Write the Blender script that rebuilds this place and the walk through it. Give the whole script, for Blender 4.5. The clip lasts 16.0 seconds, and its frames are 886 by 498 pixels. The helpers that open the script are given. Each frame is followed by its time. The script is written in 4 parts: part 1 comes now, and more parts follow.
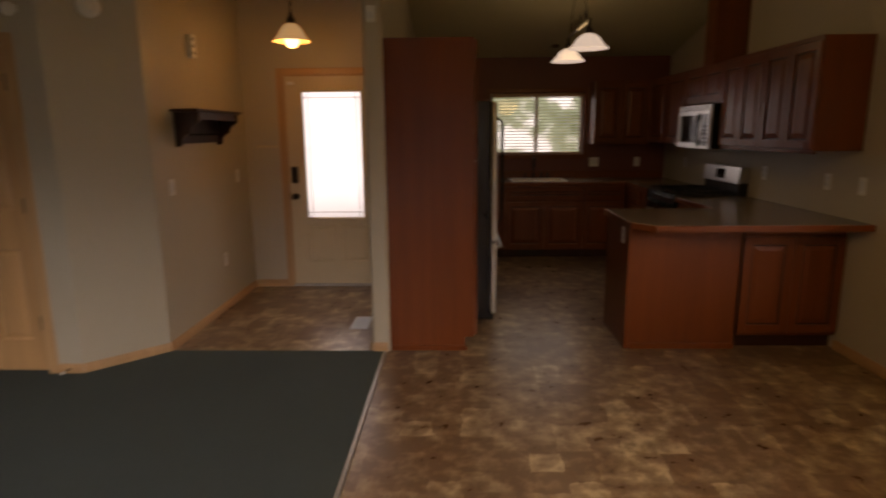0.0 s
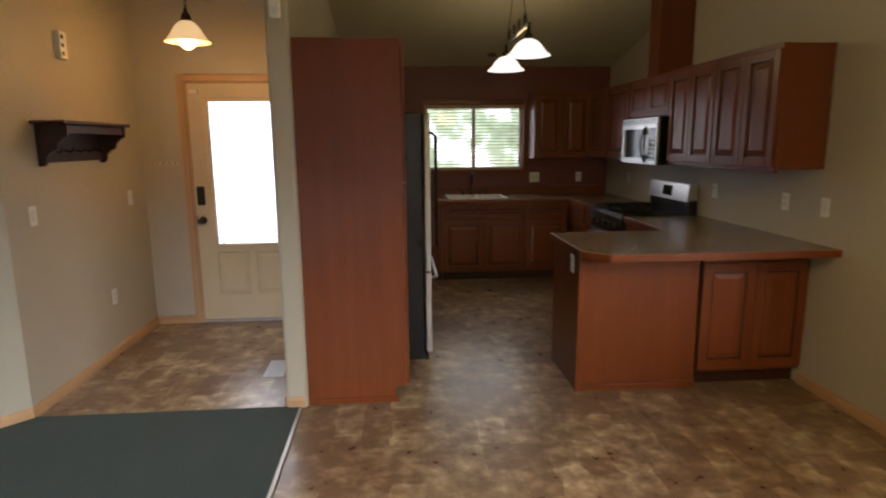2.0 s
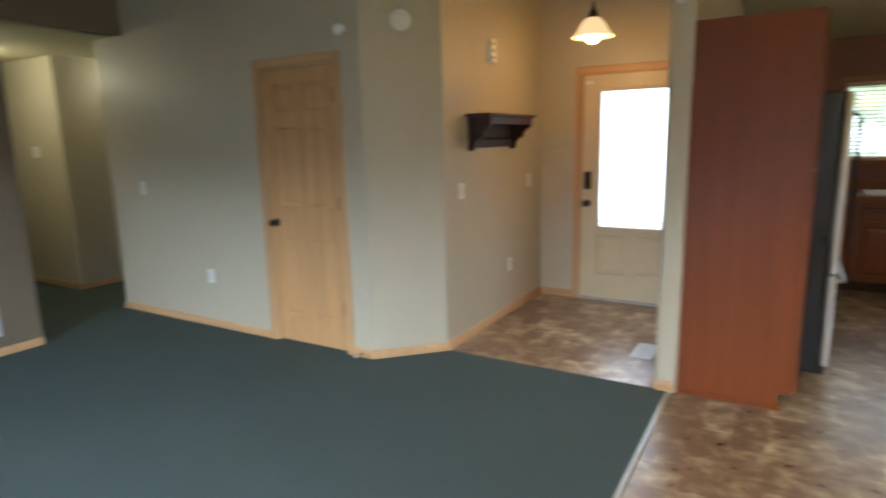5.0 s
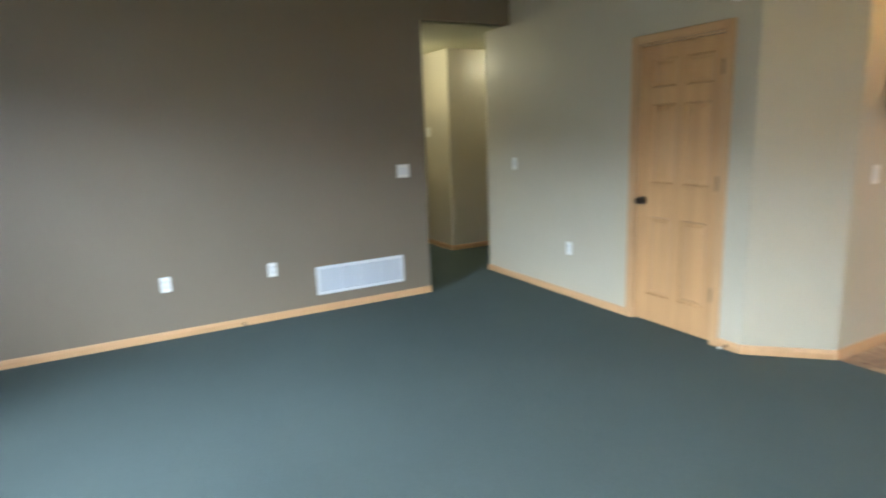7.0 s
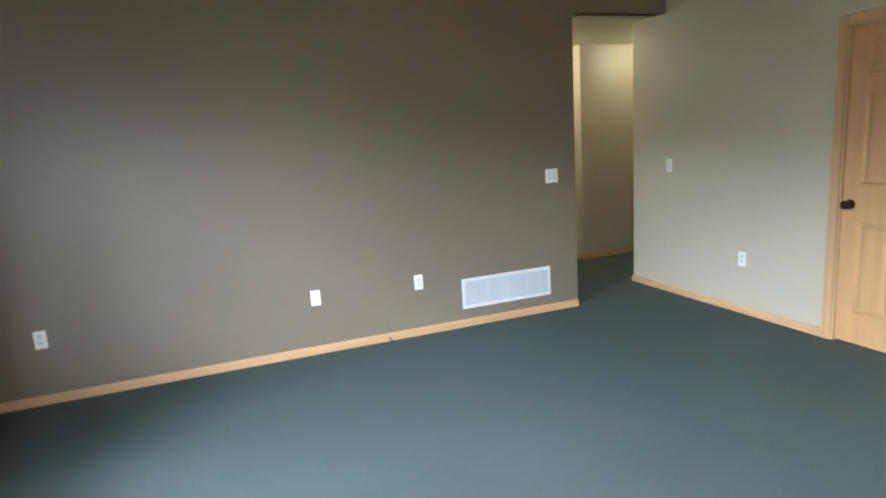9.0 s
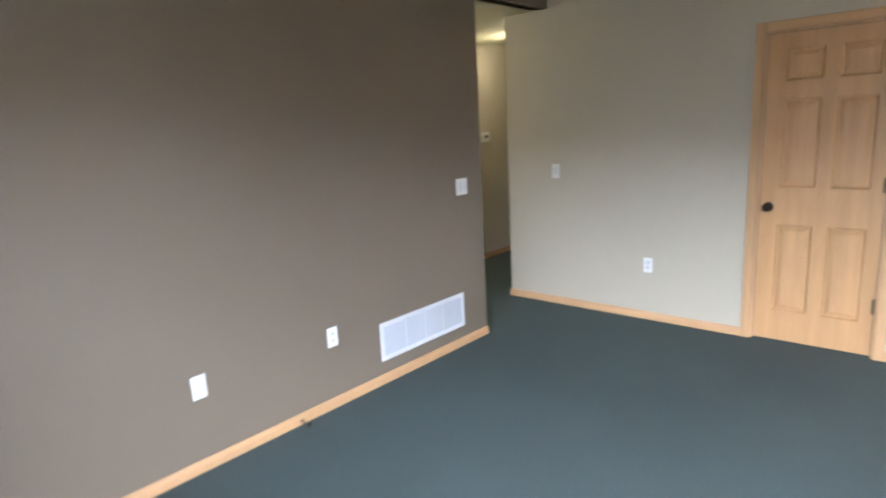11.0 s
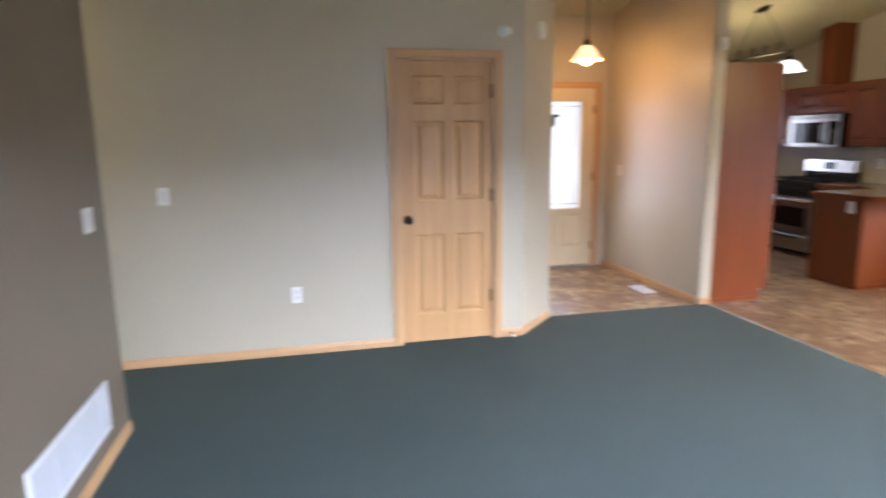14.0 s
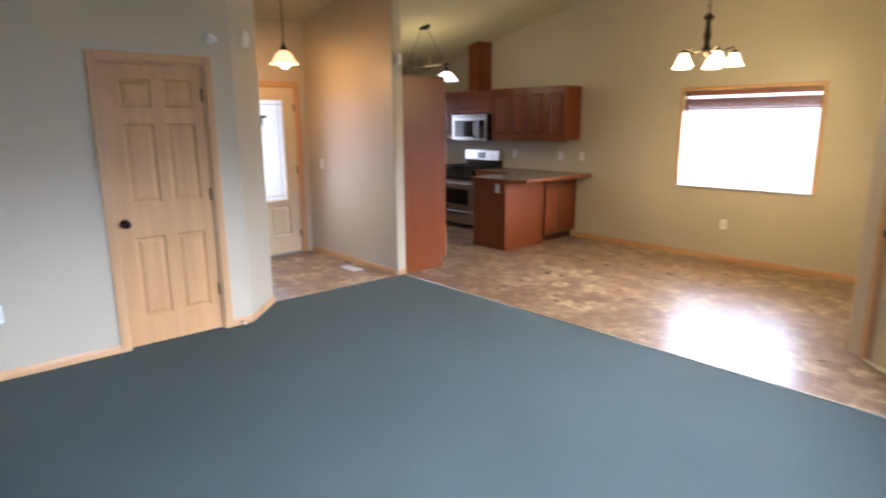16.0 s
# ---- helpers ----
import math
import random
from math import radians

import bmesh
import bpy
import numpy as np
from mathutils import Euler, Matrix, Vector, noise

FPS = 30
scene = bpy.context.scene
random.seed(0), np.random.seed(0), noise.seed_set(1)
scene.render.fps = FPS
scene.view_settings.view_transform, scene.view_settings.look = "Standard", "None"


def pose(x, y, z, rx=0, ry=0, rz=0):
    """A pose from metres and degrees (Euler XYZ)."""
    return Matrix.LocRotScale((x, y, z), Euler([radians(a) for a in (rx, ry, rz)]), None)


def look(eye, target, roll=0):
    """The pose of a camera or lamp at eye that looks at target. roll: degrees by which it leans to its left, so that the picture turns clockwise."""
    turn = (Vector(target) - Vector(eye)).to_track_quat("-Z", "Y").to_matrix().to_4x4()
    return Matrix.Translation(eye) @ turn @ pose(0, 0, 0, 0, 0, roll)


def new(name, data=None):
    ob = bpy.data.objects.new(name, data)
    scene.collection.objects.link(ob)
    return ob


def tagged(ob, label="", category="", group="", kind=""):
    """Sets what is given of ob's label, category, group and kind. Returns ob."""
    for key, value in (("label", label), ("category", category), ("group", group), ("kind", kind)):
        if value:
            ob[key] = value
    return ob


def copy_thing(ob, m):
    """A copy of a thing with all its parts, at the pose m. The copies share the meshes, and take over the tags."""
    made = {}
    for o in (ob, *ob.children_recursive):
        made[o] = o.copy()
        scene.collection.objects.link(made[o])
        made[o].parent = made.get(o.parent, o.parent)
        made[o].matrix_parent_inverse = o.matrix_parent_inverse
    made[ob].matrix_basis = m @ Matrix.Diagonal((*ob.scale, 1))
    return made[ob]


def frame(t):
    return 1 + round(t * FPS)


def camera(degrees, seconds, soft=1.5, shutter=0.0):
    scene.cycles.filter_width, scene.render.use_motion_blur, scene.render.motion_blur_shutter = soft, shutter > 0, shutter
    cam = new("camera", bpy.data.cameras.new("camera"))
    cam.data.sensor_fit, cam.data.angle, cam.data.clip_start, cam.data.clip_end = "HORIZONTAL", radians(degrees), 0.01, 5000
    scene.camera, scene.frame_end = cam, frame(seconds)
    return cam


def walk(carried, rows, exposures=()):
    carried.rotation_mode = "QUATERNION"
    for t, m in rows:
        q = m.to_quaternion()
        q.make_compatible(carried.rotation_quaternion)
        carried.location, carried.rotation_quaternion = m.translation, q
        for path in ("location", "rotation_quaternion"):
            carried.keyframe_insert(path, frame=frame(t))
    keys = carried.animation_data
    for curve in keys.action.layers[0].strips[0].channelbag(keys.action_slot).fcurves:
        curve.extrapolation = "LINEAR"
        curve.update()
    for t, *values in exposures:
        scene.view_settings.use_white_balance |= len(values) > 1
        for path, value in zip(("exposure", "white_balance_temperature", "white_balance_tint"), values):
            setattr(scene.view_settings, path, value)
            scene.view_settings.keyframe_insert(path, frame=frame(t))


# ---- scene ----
# ---- camera and walk ----
def view(x, y, z, yaw, pitch, roll):
    a, b = radians(yaw), radians(pitch)
    eye = Vector((x, y, z))
    return look(eye, eye + 2 * Vector((-math.sin(a) * math.cos(b), math.cos(a) * math.cos(b), math.sin(b))), roll)


cam = camera(74.0, 16.0, soft=2.0, shutter=0.9)
PATH = [
    (0, 0.603, -3.896, 1.514, 1.52, -11.33, -0.52),
    (0.5, 0.564, -3.751, 1.548, -3.99, -11.35, -0.94),
    (1, 0.646, -3.576, 1.551, -5.58, -11.13, -1.02),
    (1.5, 0.683, -3.437, 1.540, -5.48, -10.57, -0.73),
    (2, 0.683, -3.324, 1.544, -4.35, -10.34, -0.50),
    (2.5, 0.731, -3.249, 1.534, -0.49, -10.09, -0.52),
    (3, 0.717, -3.209, 1.503, 4.58, -9.51, -0.38),
    (5.5, 0.572, -3.595, 1.521, 38.39, -10.70, -1.45),
    (6, 0.480, -3.686, 1.485, 45.93, -10.49, -1.30),
    (6.5, 0.390, -3.762, 1.478, 52.94, -10.82, -1.55),
    (7, 0.431, -3.768, 1.497, 61.44, -11.49, -2.06),
    (7.5, 0.408, -3.719, 1.509, 68.73, -11.68, -2.82),
    (8, 0.318, -3.807, 1.497, 72.33, -11.30, -2.97),
    (10.5, -1.266, -4.618, 1.539, 51.31, -11.21, -4.10),
    (11, -1.710, -4.691, 1.579, 41.89, -11.96, -3.11),
    (11.5, -2.105, -4.700, 1.453, 33.46, -9.93, -3.08),
    (12, -2.400, -4.674, 1.448, 25.83, -9.42, -3.43),
    (12.5, -2.755, -4.622, 1.457, 16.64, -9.95, -2.62),
    (13, -2.990, -4.536, 1.400, 8.10, -9.12, -2.40),
    (13.5, -3.167, -4.504, 1.457, -1.76, -9.95, -1.30),
    (14, -3.316, -4.482, 1.487, -12.37, -10.52, -0.78),
    (14.5, -3.354, -4.539, 1.502, -21.61, -10.50, -0.49),
    (15, -3.441, -4.719, 1.570, -29.59, -11.27, -0.00),
    (15.5, -3.618, -4.842, 1.573, -36.41, -11.18, -0.02),
    (16, -3.696, -4.921, 1.613, -41.48, -12.15, -0.42),
]
EXPOSURES = [(0.0, -2.35, 7930, 29), (0.5, -1.8, 7540, 26), (1.0, -1.6, 7070, 22), (1.5, -1.27, 6490, 16), (2.0, -1.15, 6110, 14), (3.0, -0.94, 5840, 12),
             (5.3, -0.62, 5490, 6), (6.0, -0.36, 5400, 5), (8.2, -0.14, 5520, 6), (10.3, 0.05, 5520, 13), (12.0, 0.02, 5620, 19), (14.0, 0.0, 5580, 19), (16.0, -0.07, 5480, 19)]
walk(cam, [(r[0], view(*r[1:])) for r in PATH], EXPOSURES)

# ---- world and large lights ----
world = bpy.data.worlds.new("world")
scene.world = world
world.use_nodes = True
_n = world.node_tree.nodes
_sky = _n.new("ShaderNodeTexSky")
_sky.sky_type, _sky.sun_disc = "NISHITA", False
_sky.sun_elevation, _sky.sun_rotation = radians(48), radians(150)
world.node_tree.links.new(_sky.outputs[0], _n["Background"].inputs[0])
_n["Background"].inputs[1].default_value = 0.12
sun = new("sun", bpy.data.lights.new("sun", "SUN"))
sun.data.energy, sun.data.angle, sun.data.color = 0.8, radians(14), (1.0, 0.96, 0.9)
sun.matrix_world = look((4, -10, 12), (0, 0, 0))


def window_light(name, at, to, w, h, watts, spread=115, colour=(0.88, 0.94, 1.0)):
    """An area lamp that stands in for the sky light of one opening."""
    la = bpy.data.lights.new(name, "AREA")
    la.shape, la.size, la.size_y, la.energy, la.color, la.spread = "RECTANGLE", w, h, watts, colour, radians(spread)
    ob = new(name, la)
    ob.matrix_world = look(at, to)
    return ob


# added lamps outside, for southern and eastern sky through living room and dining windows
window_light("sky_light_south", (3.0, -12.0, 4.45), (3.0, -6.0, 4.2), 16.0, 3.5, 11200, 180)
window_light("sky_light_east", (9.0, -2.5, 4.2), (4.0, -2.5, 4.0), 14.0, 3.5, 7000, 180)
window_light("sky_light_patio", (0.51, -4.27, 1.30), (-0.35, -3.60, 0.3), 0.5, 1.05, 14, 90)
window_light("sky_light_entry", (-0.58, 1.76, 1.3), (-0.58, 1.06, 0.5), 0.5, 1.15, 7, 100)
window_light("sky_light_kitchen", (1.7, 3.55, 1.6), (1.7, 2.85, 0.7), 1.1, 0.7, 4.5, 100)


# ---- materials ----
def mat(name, colour, rough=0.5, metal=0.0, vary=0.12, scale=4.0, bump=0.0, bump_scale=200.0, spec=0.5, stretch=(1, 1, 1), fine=0.0, coat=0.0):
    m = bpy.data.materials.new(name)
    m.use_nodes = True
    nt = m.node_tree
    b = nt.nodes["Principled BSDF"]
    b.inputs["Roughness"].default_value, b.inputs["Metallic"].default_value = rough, metal
    b.inputs["Specular IOR Level"].default_value = spec
    b.inputs["Coat Weight"].default_value, b.inputs["Coat Roughness"].default_value = coat, 0.32
    tc = nt.nodes.new("ShaderNodeTexCoord")
    mp = nt.nodes.new("ShaderNodeMapping")
    mp.inputs["Scale"].default_value = stretch
    nt.links.new(tc.outputs["Object"], mp.inputs[0])
    noi = nt.nodes.new("ShaderNodeTexNoise")
    noi.inputs["Scale"].default_value, noi.inputs["Detail"].default_value = scale, 6
    nt.links.new(mp.outputs[0], noi.inputs[0])
    ramp = nt.nodes.new("ShaderNodeValToRGB")
    lo, hi = [c * (1 - vary) for c in colour], [min(1, c * (1 + vary)) for c in colour]
    ramp.color_ramp.elements[0].color, ramp.color_ramp.elements[1].color = (*lo, 1), (*hi, 1)
    ramp.color_ramp.elements[0].position, ramp.color_ramp.elements[1].position = 0.3, 0.7
    nt.links.new(noi.outputs[0], ramp.inputs[0])
    out = ramp.outputs[0]
    if fine or bump:
        n2 = nt.nodes.new("ShaderNodeTexNoise")
        n2.inputs["Scale"].default_value, n2.inputs["Detail"].default_value = bump_scale, 3
        nt.links.new(mp.outputs[0], n2.inputs[0])
        if fine:
            mx = nt.nodes.new("ShaderNodeMix")
            mx.data_type, mx.blend_type = "RGBA", "OVERLAY"
            mx.inputs[0].default_value = fine
            nt.links.new(out, mx.inputs[6])
            nt.links.new(n2.outputs[0], mx.inputs[7])
            out = mx.outputs[2]
        if bump:
            bp = nt.nodes.new("ShaderNodeBump")
            bp.inputs["Strength"].default_value, bp.inputs["Distance"].default_value = bump, 0.004
            nt.links.new(n2.outputs[0], bp.inputs["Height"])
            nt.links.new(bp.outputs[0], b.inputs["Normal"])
    nt.links.new(out, b.inputs["Base Color"])
    return m


def glow(name, colour, strength):
    m = bpy.data.materials.new(name)
    m.use_nodes = True
    b = m.node_tree.nodes["Principled BSDF"]
    b.inputs["Base Color"].default_value = (*[min(1, c) * 0.8 for c in colour], 1)
    b.inputs["Emission Color"].default_value, b.inputs["Emission Strength"].default_value = (*colour, 1), strength
    return m


def glass(name, rough=0.0, colour=(1, 1, 1)):
    m = bpy.data.materials.new(name)
    m.use_nodes = True
    b = m.node_tree.nodes["Principled BSDF"]
    b.inputs["Base Color"].default_value = (*colour, 1)
    b.inputs["Roughness"].default_value, b.inputs["Transmission Weight"].default_value, b.inputs["IOR"].default_value = rough, 1.0, 1.45
    return m


def wood(name, colour, rough=0.35, axis="z", vary=0.28, coat=0.1):
    st = {"z": (14, 14, 0.7), "x": (0.7, 14, 14), "y": (14, 0.7, 14)}[axis]
    return mat(name, colour, rough, 0, vary, 1.1, 0.03, 9.0, 0.25, st, 0.10, coat)


def vinyl():
    """Printed slate-look sheet vinyl: blocks of mixed size, mottled in rust, tan and umber."""
    m = bpy.data.materials.new("slate_vinyl")
    m.use_nodes = True
    nt = m.node_tree
    N, L = nt.nodes, nt.links
    b = N["Principled BSDF"]
    tc = N.new("ShaderNodeTexCoord")
    mp = N.new("ShaderNodeMapping")
    mp.inputs["Rotation"].default_value = (0, 0, radians(90))
    L.new(tc.outputs["Object"], mp.inputs[0])
    br = N.new("ShaderNodeTexBrick")
    br.offset, br.squash, br.squash_frequency = 0.5, 0.6, 2
    br.inputs["Scale"].default_value = 1.0
    br.inputs["Brick Width"].default_value, br.inputs["Row Height"].default_value = 0.26, 0.155
    br.inputs["Mortar Size"].default_value, br.inputs["Mortar Smooth"].default_value = 0.0, 0.0
    br.inputs["Color1"].default_value, br.inputs["Color2"].default_value, br.inputs["Mortar"].default_value = (0, 0, 0, 1), (1, 1, 1, 1), (0.45, 0.45, 0.45, 1)
    warp = N.new("ShaderNodeTexNoise")
    warp.inputs["Scale"].default_value, warp.inputs["Detail"].default_value = 9, 3
    L.new(tc.outputs["Object"], warp.inputs[0])
    off = N.new("ShaderNodeVectorMath")
    off.operation = "MULTIPLY_ADD"
    off.inputs[1].default_value, off.inputs[2].default_value = (0.075, 0.075, 0), (-0.0375, -0.0375, 0)
    L.new(warp.outputs["Color"], off.inputs[0])
    push = N.new("ShaderNodeVectorMath")
    L.new(mp.outputs[0], push.inputs[0])
    L.new(off.outputs[0], push.inputs[1])
    L.new(push.outputs[0], br.inputs[0])
    n1 = N.new("ShaderNodeTexNoise")
    n1.inputs["Scale"].default_value, n1.inputs["Detail"].default_value, n1.inputs["Roughness"].default_value = 9, 5, 0.58
    L.new(tc.outputs["Object"], n1.inputs[0])
    n2 = N.new("ShaderNodeTexNoise")
    n2.inputs["Scale"].default_value, n2.inputs["Detail"].default_value = 2.4, 2
    L.new(tc.outputs["Object"], n2.inputs[0])
    total = None
    for src, k in ((br.outputs[0], 0.28), (n1.outputs[0], 1.15), (n2.outputs[0], 0.35)):
        ml = N.new("ShaderNodeMath")
        ml.operation = "MULTIPLY_ADD"
        ml.inputs[1].default_value, ml.inputs[2].default_value = k, -k / 2
        L.new(src, ml.inputs[0])
        if total is None:
            total = ml.outputs[0]
        else:
            ad = N.new("ShaderNodeMath")
            L.new(total, ad.inputs[0])
            L.new(ml.outputs[0], ad.inputs[1])
            total = ad.outputs[0]
    ramp = N.new("ShaderNodeValToRGB")
    cr = ramp.color_ramp
    half = N.new("ShaderNodeMath")
    half.inputs[1].default_value = 0.5
    L.new(total, half.inputs[0])
    cr.elements[0].position, cr.elements[0].color = 0.05, (0.145, 0.084, 0.047, 1)
    cr.elements[1].position, cr.elements[1].color = 0.76, (0.48, 0.36, 0.21, 1)
    for p, c in ((0.40, (0.165, 0.094, 0.050, 1)), (0.52, (0.235, 0.152, 0.084, 1)), (0.66, (0.33, 0.235, 0.135, 1))):
        e = cr.elements.new(p)
        e.color = c
    L.new(half.outputs[0], ramp.inputs[0])
    L.new(ramp.outputs[0], b.inputs["Base Color"])
    rr = N.new("ShaderNodeMapRange")
    rr.inputs["To Min"].default_value, rr.inputs["To Max"].default_value = 0.22, 0.38
    L.new(n1.outputs[0], rr.inputs[0])
    L.new(rr.outputs[0], b.inputs["Roughness"])
    bp = N.new("ShaderNodeBump")
    bp.inputs["Strength"].default_value, bp.inputs["Distance"].default_value = 0.12, 0.004
    L.new(n1.outputs[0], bp.inputs["Height"])
    L.new(bp.outputs[0], b.inputs["Normal"])
    return m


M_WALL = mat("beige_wall_paint", (0.46, 0.410, 0.308), 0.42, vary=0.03, scale=1.2, bump=0.12, bump_scale=130)
M_TAUPE = mat("taupe_accent_paint", (0.165, 0.133, 0.094), 0.42, vary=0.04, scale=1.2, bump=0.12, bump_scale=130)
M_RED = mat("barn_red_accent_paint", (0.15, 0.035, 0.022), 0.5, vary=0.06, scale=1.4, bump=0.1, bump_scale=130)
M_CEIL = mat("cream_ceiling_paint", (0.47, 0.435, 0.275), 0.8, vary=0.04, scale=1.5, bump=0.3, bump_scale=60)
M_CARPET = mat("teal_grey_carpet", (0.074, 0.094, 0.090), 0.95, vary=0.05, scale=1.1, bump=0.9, bump_scale=420, spec=0.1, fine=0.55)
M_VINYL = vinyl()
M_OAK = wood("honey_oak", (0.49, 0.30, 0.145), 0.4, "z", 0.14)
M_OAKX = wood("honey_oak_x", (0.48, 0.29, 0.14), 0.4, "x", 0.14)
M_OAKY = wood("honey_oak_y", (0.48, 0.29, 0.14), 0.4, "y", 0.14)
M_MAPLE = wood("pale_oak_door", (0.48, 0.278, 0.122), 0.42, "z", 0.10)
M_CHERRY = wood("cherry_wood", (0.150, 0.036, 0.0070), 0.34, "z", 0.10, 0.28)
M_CHERRYX = wood("cherry_wood_x", (0.160, 0.040, 0.0075), 0.36, "x", 0.12, 0.12)
M_CHERRYD = wood("dark_cherry", (0.045, 0.015, 0.009), 0.45, "z", 0.2)
M_WALNUT = wood("dark_walnut", (0.034, 0.013, 0.009), 0.4, "y", 0.3)
M_CREAM = mat("cream_door_paint", (0.60, 0.50, 0.32), 0.4, vary=0.03, scale=3, bump=0.05, bump_scale=40)
M_WHITE = mat("white_plastic", (0.78, 0.77, 0.73), 0.4, vary=0.03)
M_VENT = mat("white_enamel", (0.66, 0.67, 0.68), 0.4, vary=0.03)
M_LOUVRE = mat("grey_white_louvre", (0.48, 0.50, 0.53), 0.45, vary=0.05)
M_DARK = mat("dark_void", (0.02, 0.02, 0.02), 0.8, vary=0.1)
M_BRONZE = mat("oil_rubbed_bronze", (0.035, 0.026, 0.02), 0.35, 0.8, vary=0.2, scale=20)
M_BRASS = mat("worn_hinge_metal", (0.16, 0.11, 0.06), 0.35, 0.9, vary=0.2, scale=30)
M_STEEL = mat("brushed_steel", (0.58, 0.57, 0.55), 0.28, 1.0, vary=0.06, scale=6, bump=0.03, bump_scale=60, stretch=(1, 1, 20))
M_STEELD = mat("pale_satin_steel", (0.62, 0.61, 0.58), 0.42, 0.55, vary=0.05, scale=6)
M_STEELK = mat("dark_stainless", (0.13, 0.128, 0.125), 0.34, 0.8, vary=0.08, scale=6, stretch=(1, 1, 20))
M_ALU = mat("aluminium_strip", (0.44, 0.43, 0.40), 0.45, 1.0, vary=0.1, scale=10)
M_BLACK = mat("black_enamel", (0.012, 0.012, 0.013), 0.25, vary=0.2)
M_BLKGLASS = mat("black_glass", (0.008, 0.008, 0.009), 0.08, vary=0.1)
M_COUNTER = mat("grey_brown_laminate", (0.20, 0.142, 0.088), 0.25, vary=0.25, scale=60, fine=0.3, bump_scale=150)
M_SINK = mat("almond_enamel_sink", (0.72, 0.68, 0.58), 0.25, vary=0.03)
M_GLASS = glass("clear_glass", 0.0)
M_FROST = glass("obscure_glass", 0.35)
M_BLIND = wood("red_brown_blind", (0.24, 0.10, 0.06), 0.45, "x", 0.15)
M_BLINDW = mat("tan_blind_slat", (0.52, 0.33, 0.19), 0.45, vary=0.08)
M_VINYLFR = mat("white_vinyl_frame", (0.78, 0.77, 0.74), 0.45, vary=0.03)
M_GRASS = mat("lawn_grass", (0.045, 0.075, 0.022), 0.9, vary=0.4, scale=1.5, bump=0.6, bump_scale=40)
M_CONC = mat("weathered_concrete", (0.16, 0.155, 0.145), 0.85, vary=0.15, scale=2, bump=0.3, bump_scale=60)
M_SHADE_WARM = glow("amber_glass_shade", (1.0, 0.66, 0.30), 1.6)
M_SHADE = glow("white_alabaster_shade", (1.0, 0.86, 0.62), 3.0)
M_SHADE_OFF = glow("white_glass_shade", (1.0, 0.93, 0.80), 2.6)
M_BULB = glow("lit_bulb", (1.0, 0.82, 0.5), 14.0)


# ---- mesh helpers ----
def add_box(bm, lo, hi, bevel=0.0, seg=1):
    vs = [bm.verts.new((x, y, z)) for x in (lo[0], hi[0]) for y in (lo[1], hi[1]) for z in (lo[2], hi[2])]
    fs = [bm.faces.new([vs[i] for i in q]) for q in ((0, 1, 3, 2), (4, 6, 7, 5), (0, 4, 5, 1), (2, 3, 7, 6), (0, 2, 6, 4), (1, 5, 7, 3))]
    if bevel > 0:
        es = list({e for f in fs for e in f.edges})
        bmesh.ops.bevel(bm, geom=es, offset=bevel, segments=seg, affect="EDGES", profile=0.5)
    return vs


def mesh_ob(name, bm, material, smooth=False):
    bmesh.ops.recalc_face_normals(bm, faces=bm.faces)
    me = bpy.data.meshes.new(name)
    bm.to_mesh(me)
    bm.free()
    me.materials.append(material)
    if smooth:
        for p in me.polygons:
            p.use_smooth = True
    return new(name, me)


def part(name, bm, material, parent, label="", smooth=False):
    ob = mesh_ob(name, bm, material, smooth)
    ob.parent = parent
    if label:
        ob["label"] = label
    return ob


def bpart(name, lo, hi, material, parent, bevel=0.0, label="", seg=1):
    bm = bmesh.new()
    add_box(bm, lo, hi, bevel, seg)
    return part(name, bm, material, parent, label)


def thing(name, label, category, m=None, group="", kind=""):
    ob = new(name)
    ob.empty_display_size = 0.1
    if m is not None:
        ob.matrix_world = m
    return tagged(ob, label, category, group, kind)


def setting(name, bm, material, label, category, smooth=False):
    return tagged(mesh_ob(name, bm, material, smooth), label, category, "", "structure")


def box_setting(name, lo, hi, material, label, category, bevel=0.0):
    bm = bmesh.new()
    add_box(bm, lo, hi, bevel)
    return setting(name, bm, material, label, category)


def lathe(bm, profile, seg=24, cx=0.0, cy=0.0):
    """Turns (radius, height) pairs round the z axis."""
    rings = []
    for r, z in profile:
        if r < 1e-5:
            rings.append([bm.verts.new((cx, cy, z))])
        else:
            rings.append([bm.verts.new((cx + r * math.cos(2 * math.pi * k / seg), cy + r * math.sin(2 * math.pi * k / seg), z)) for k in range(seg)])
    for a, b in zip(rings, rings[1:]):
        for k in range(seg):
            k2 = (k + 1) % seg
            if len(a) == 1 and len(b) == 1:
                continue
            if len(a) == 1:
                bm.faces.new((a[0], b[k], b[k2]))
            elif len(b) == 1:
                bm.faces.new((a[k], a[k2], b[0]))
            else:
                bm.faces.new((a[k], a[k2], b[k2], b[k]))


def tube(bm, pts, r, seg=8):
    """A round rod along a polyline."""
    rings = []
    pts = [Vector(p) for p in pts]
    for i, p in enumerate(pts):
        d = (pts[min(i + 1, len(pts) - 1)] - pts[max(i - 1, 0)]).normalized()
        u = d.orthogonal().normalized() if abs(d.z) > 0.95 else d.cross(Vector((0, 0, 1))).normalized()
        v = d.cross(u)
        rings.append([bm.verts.new(p + r * (math.cos(2 * math.pi * k / seg) * u + math.sin(2 * math.pi * k / seg) * v)) for k in range(seg)])
    for a, b in zip(rings, rings[1:]):
        for k in range(seg):
            bm.faces.new((a[k], a[(k + 1) % seg], b[(k + 1) % seg], b[k]))
    bm.faces.new(rings[0])
    bm.faces.new(rings[-1][::-1])


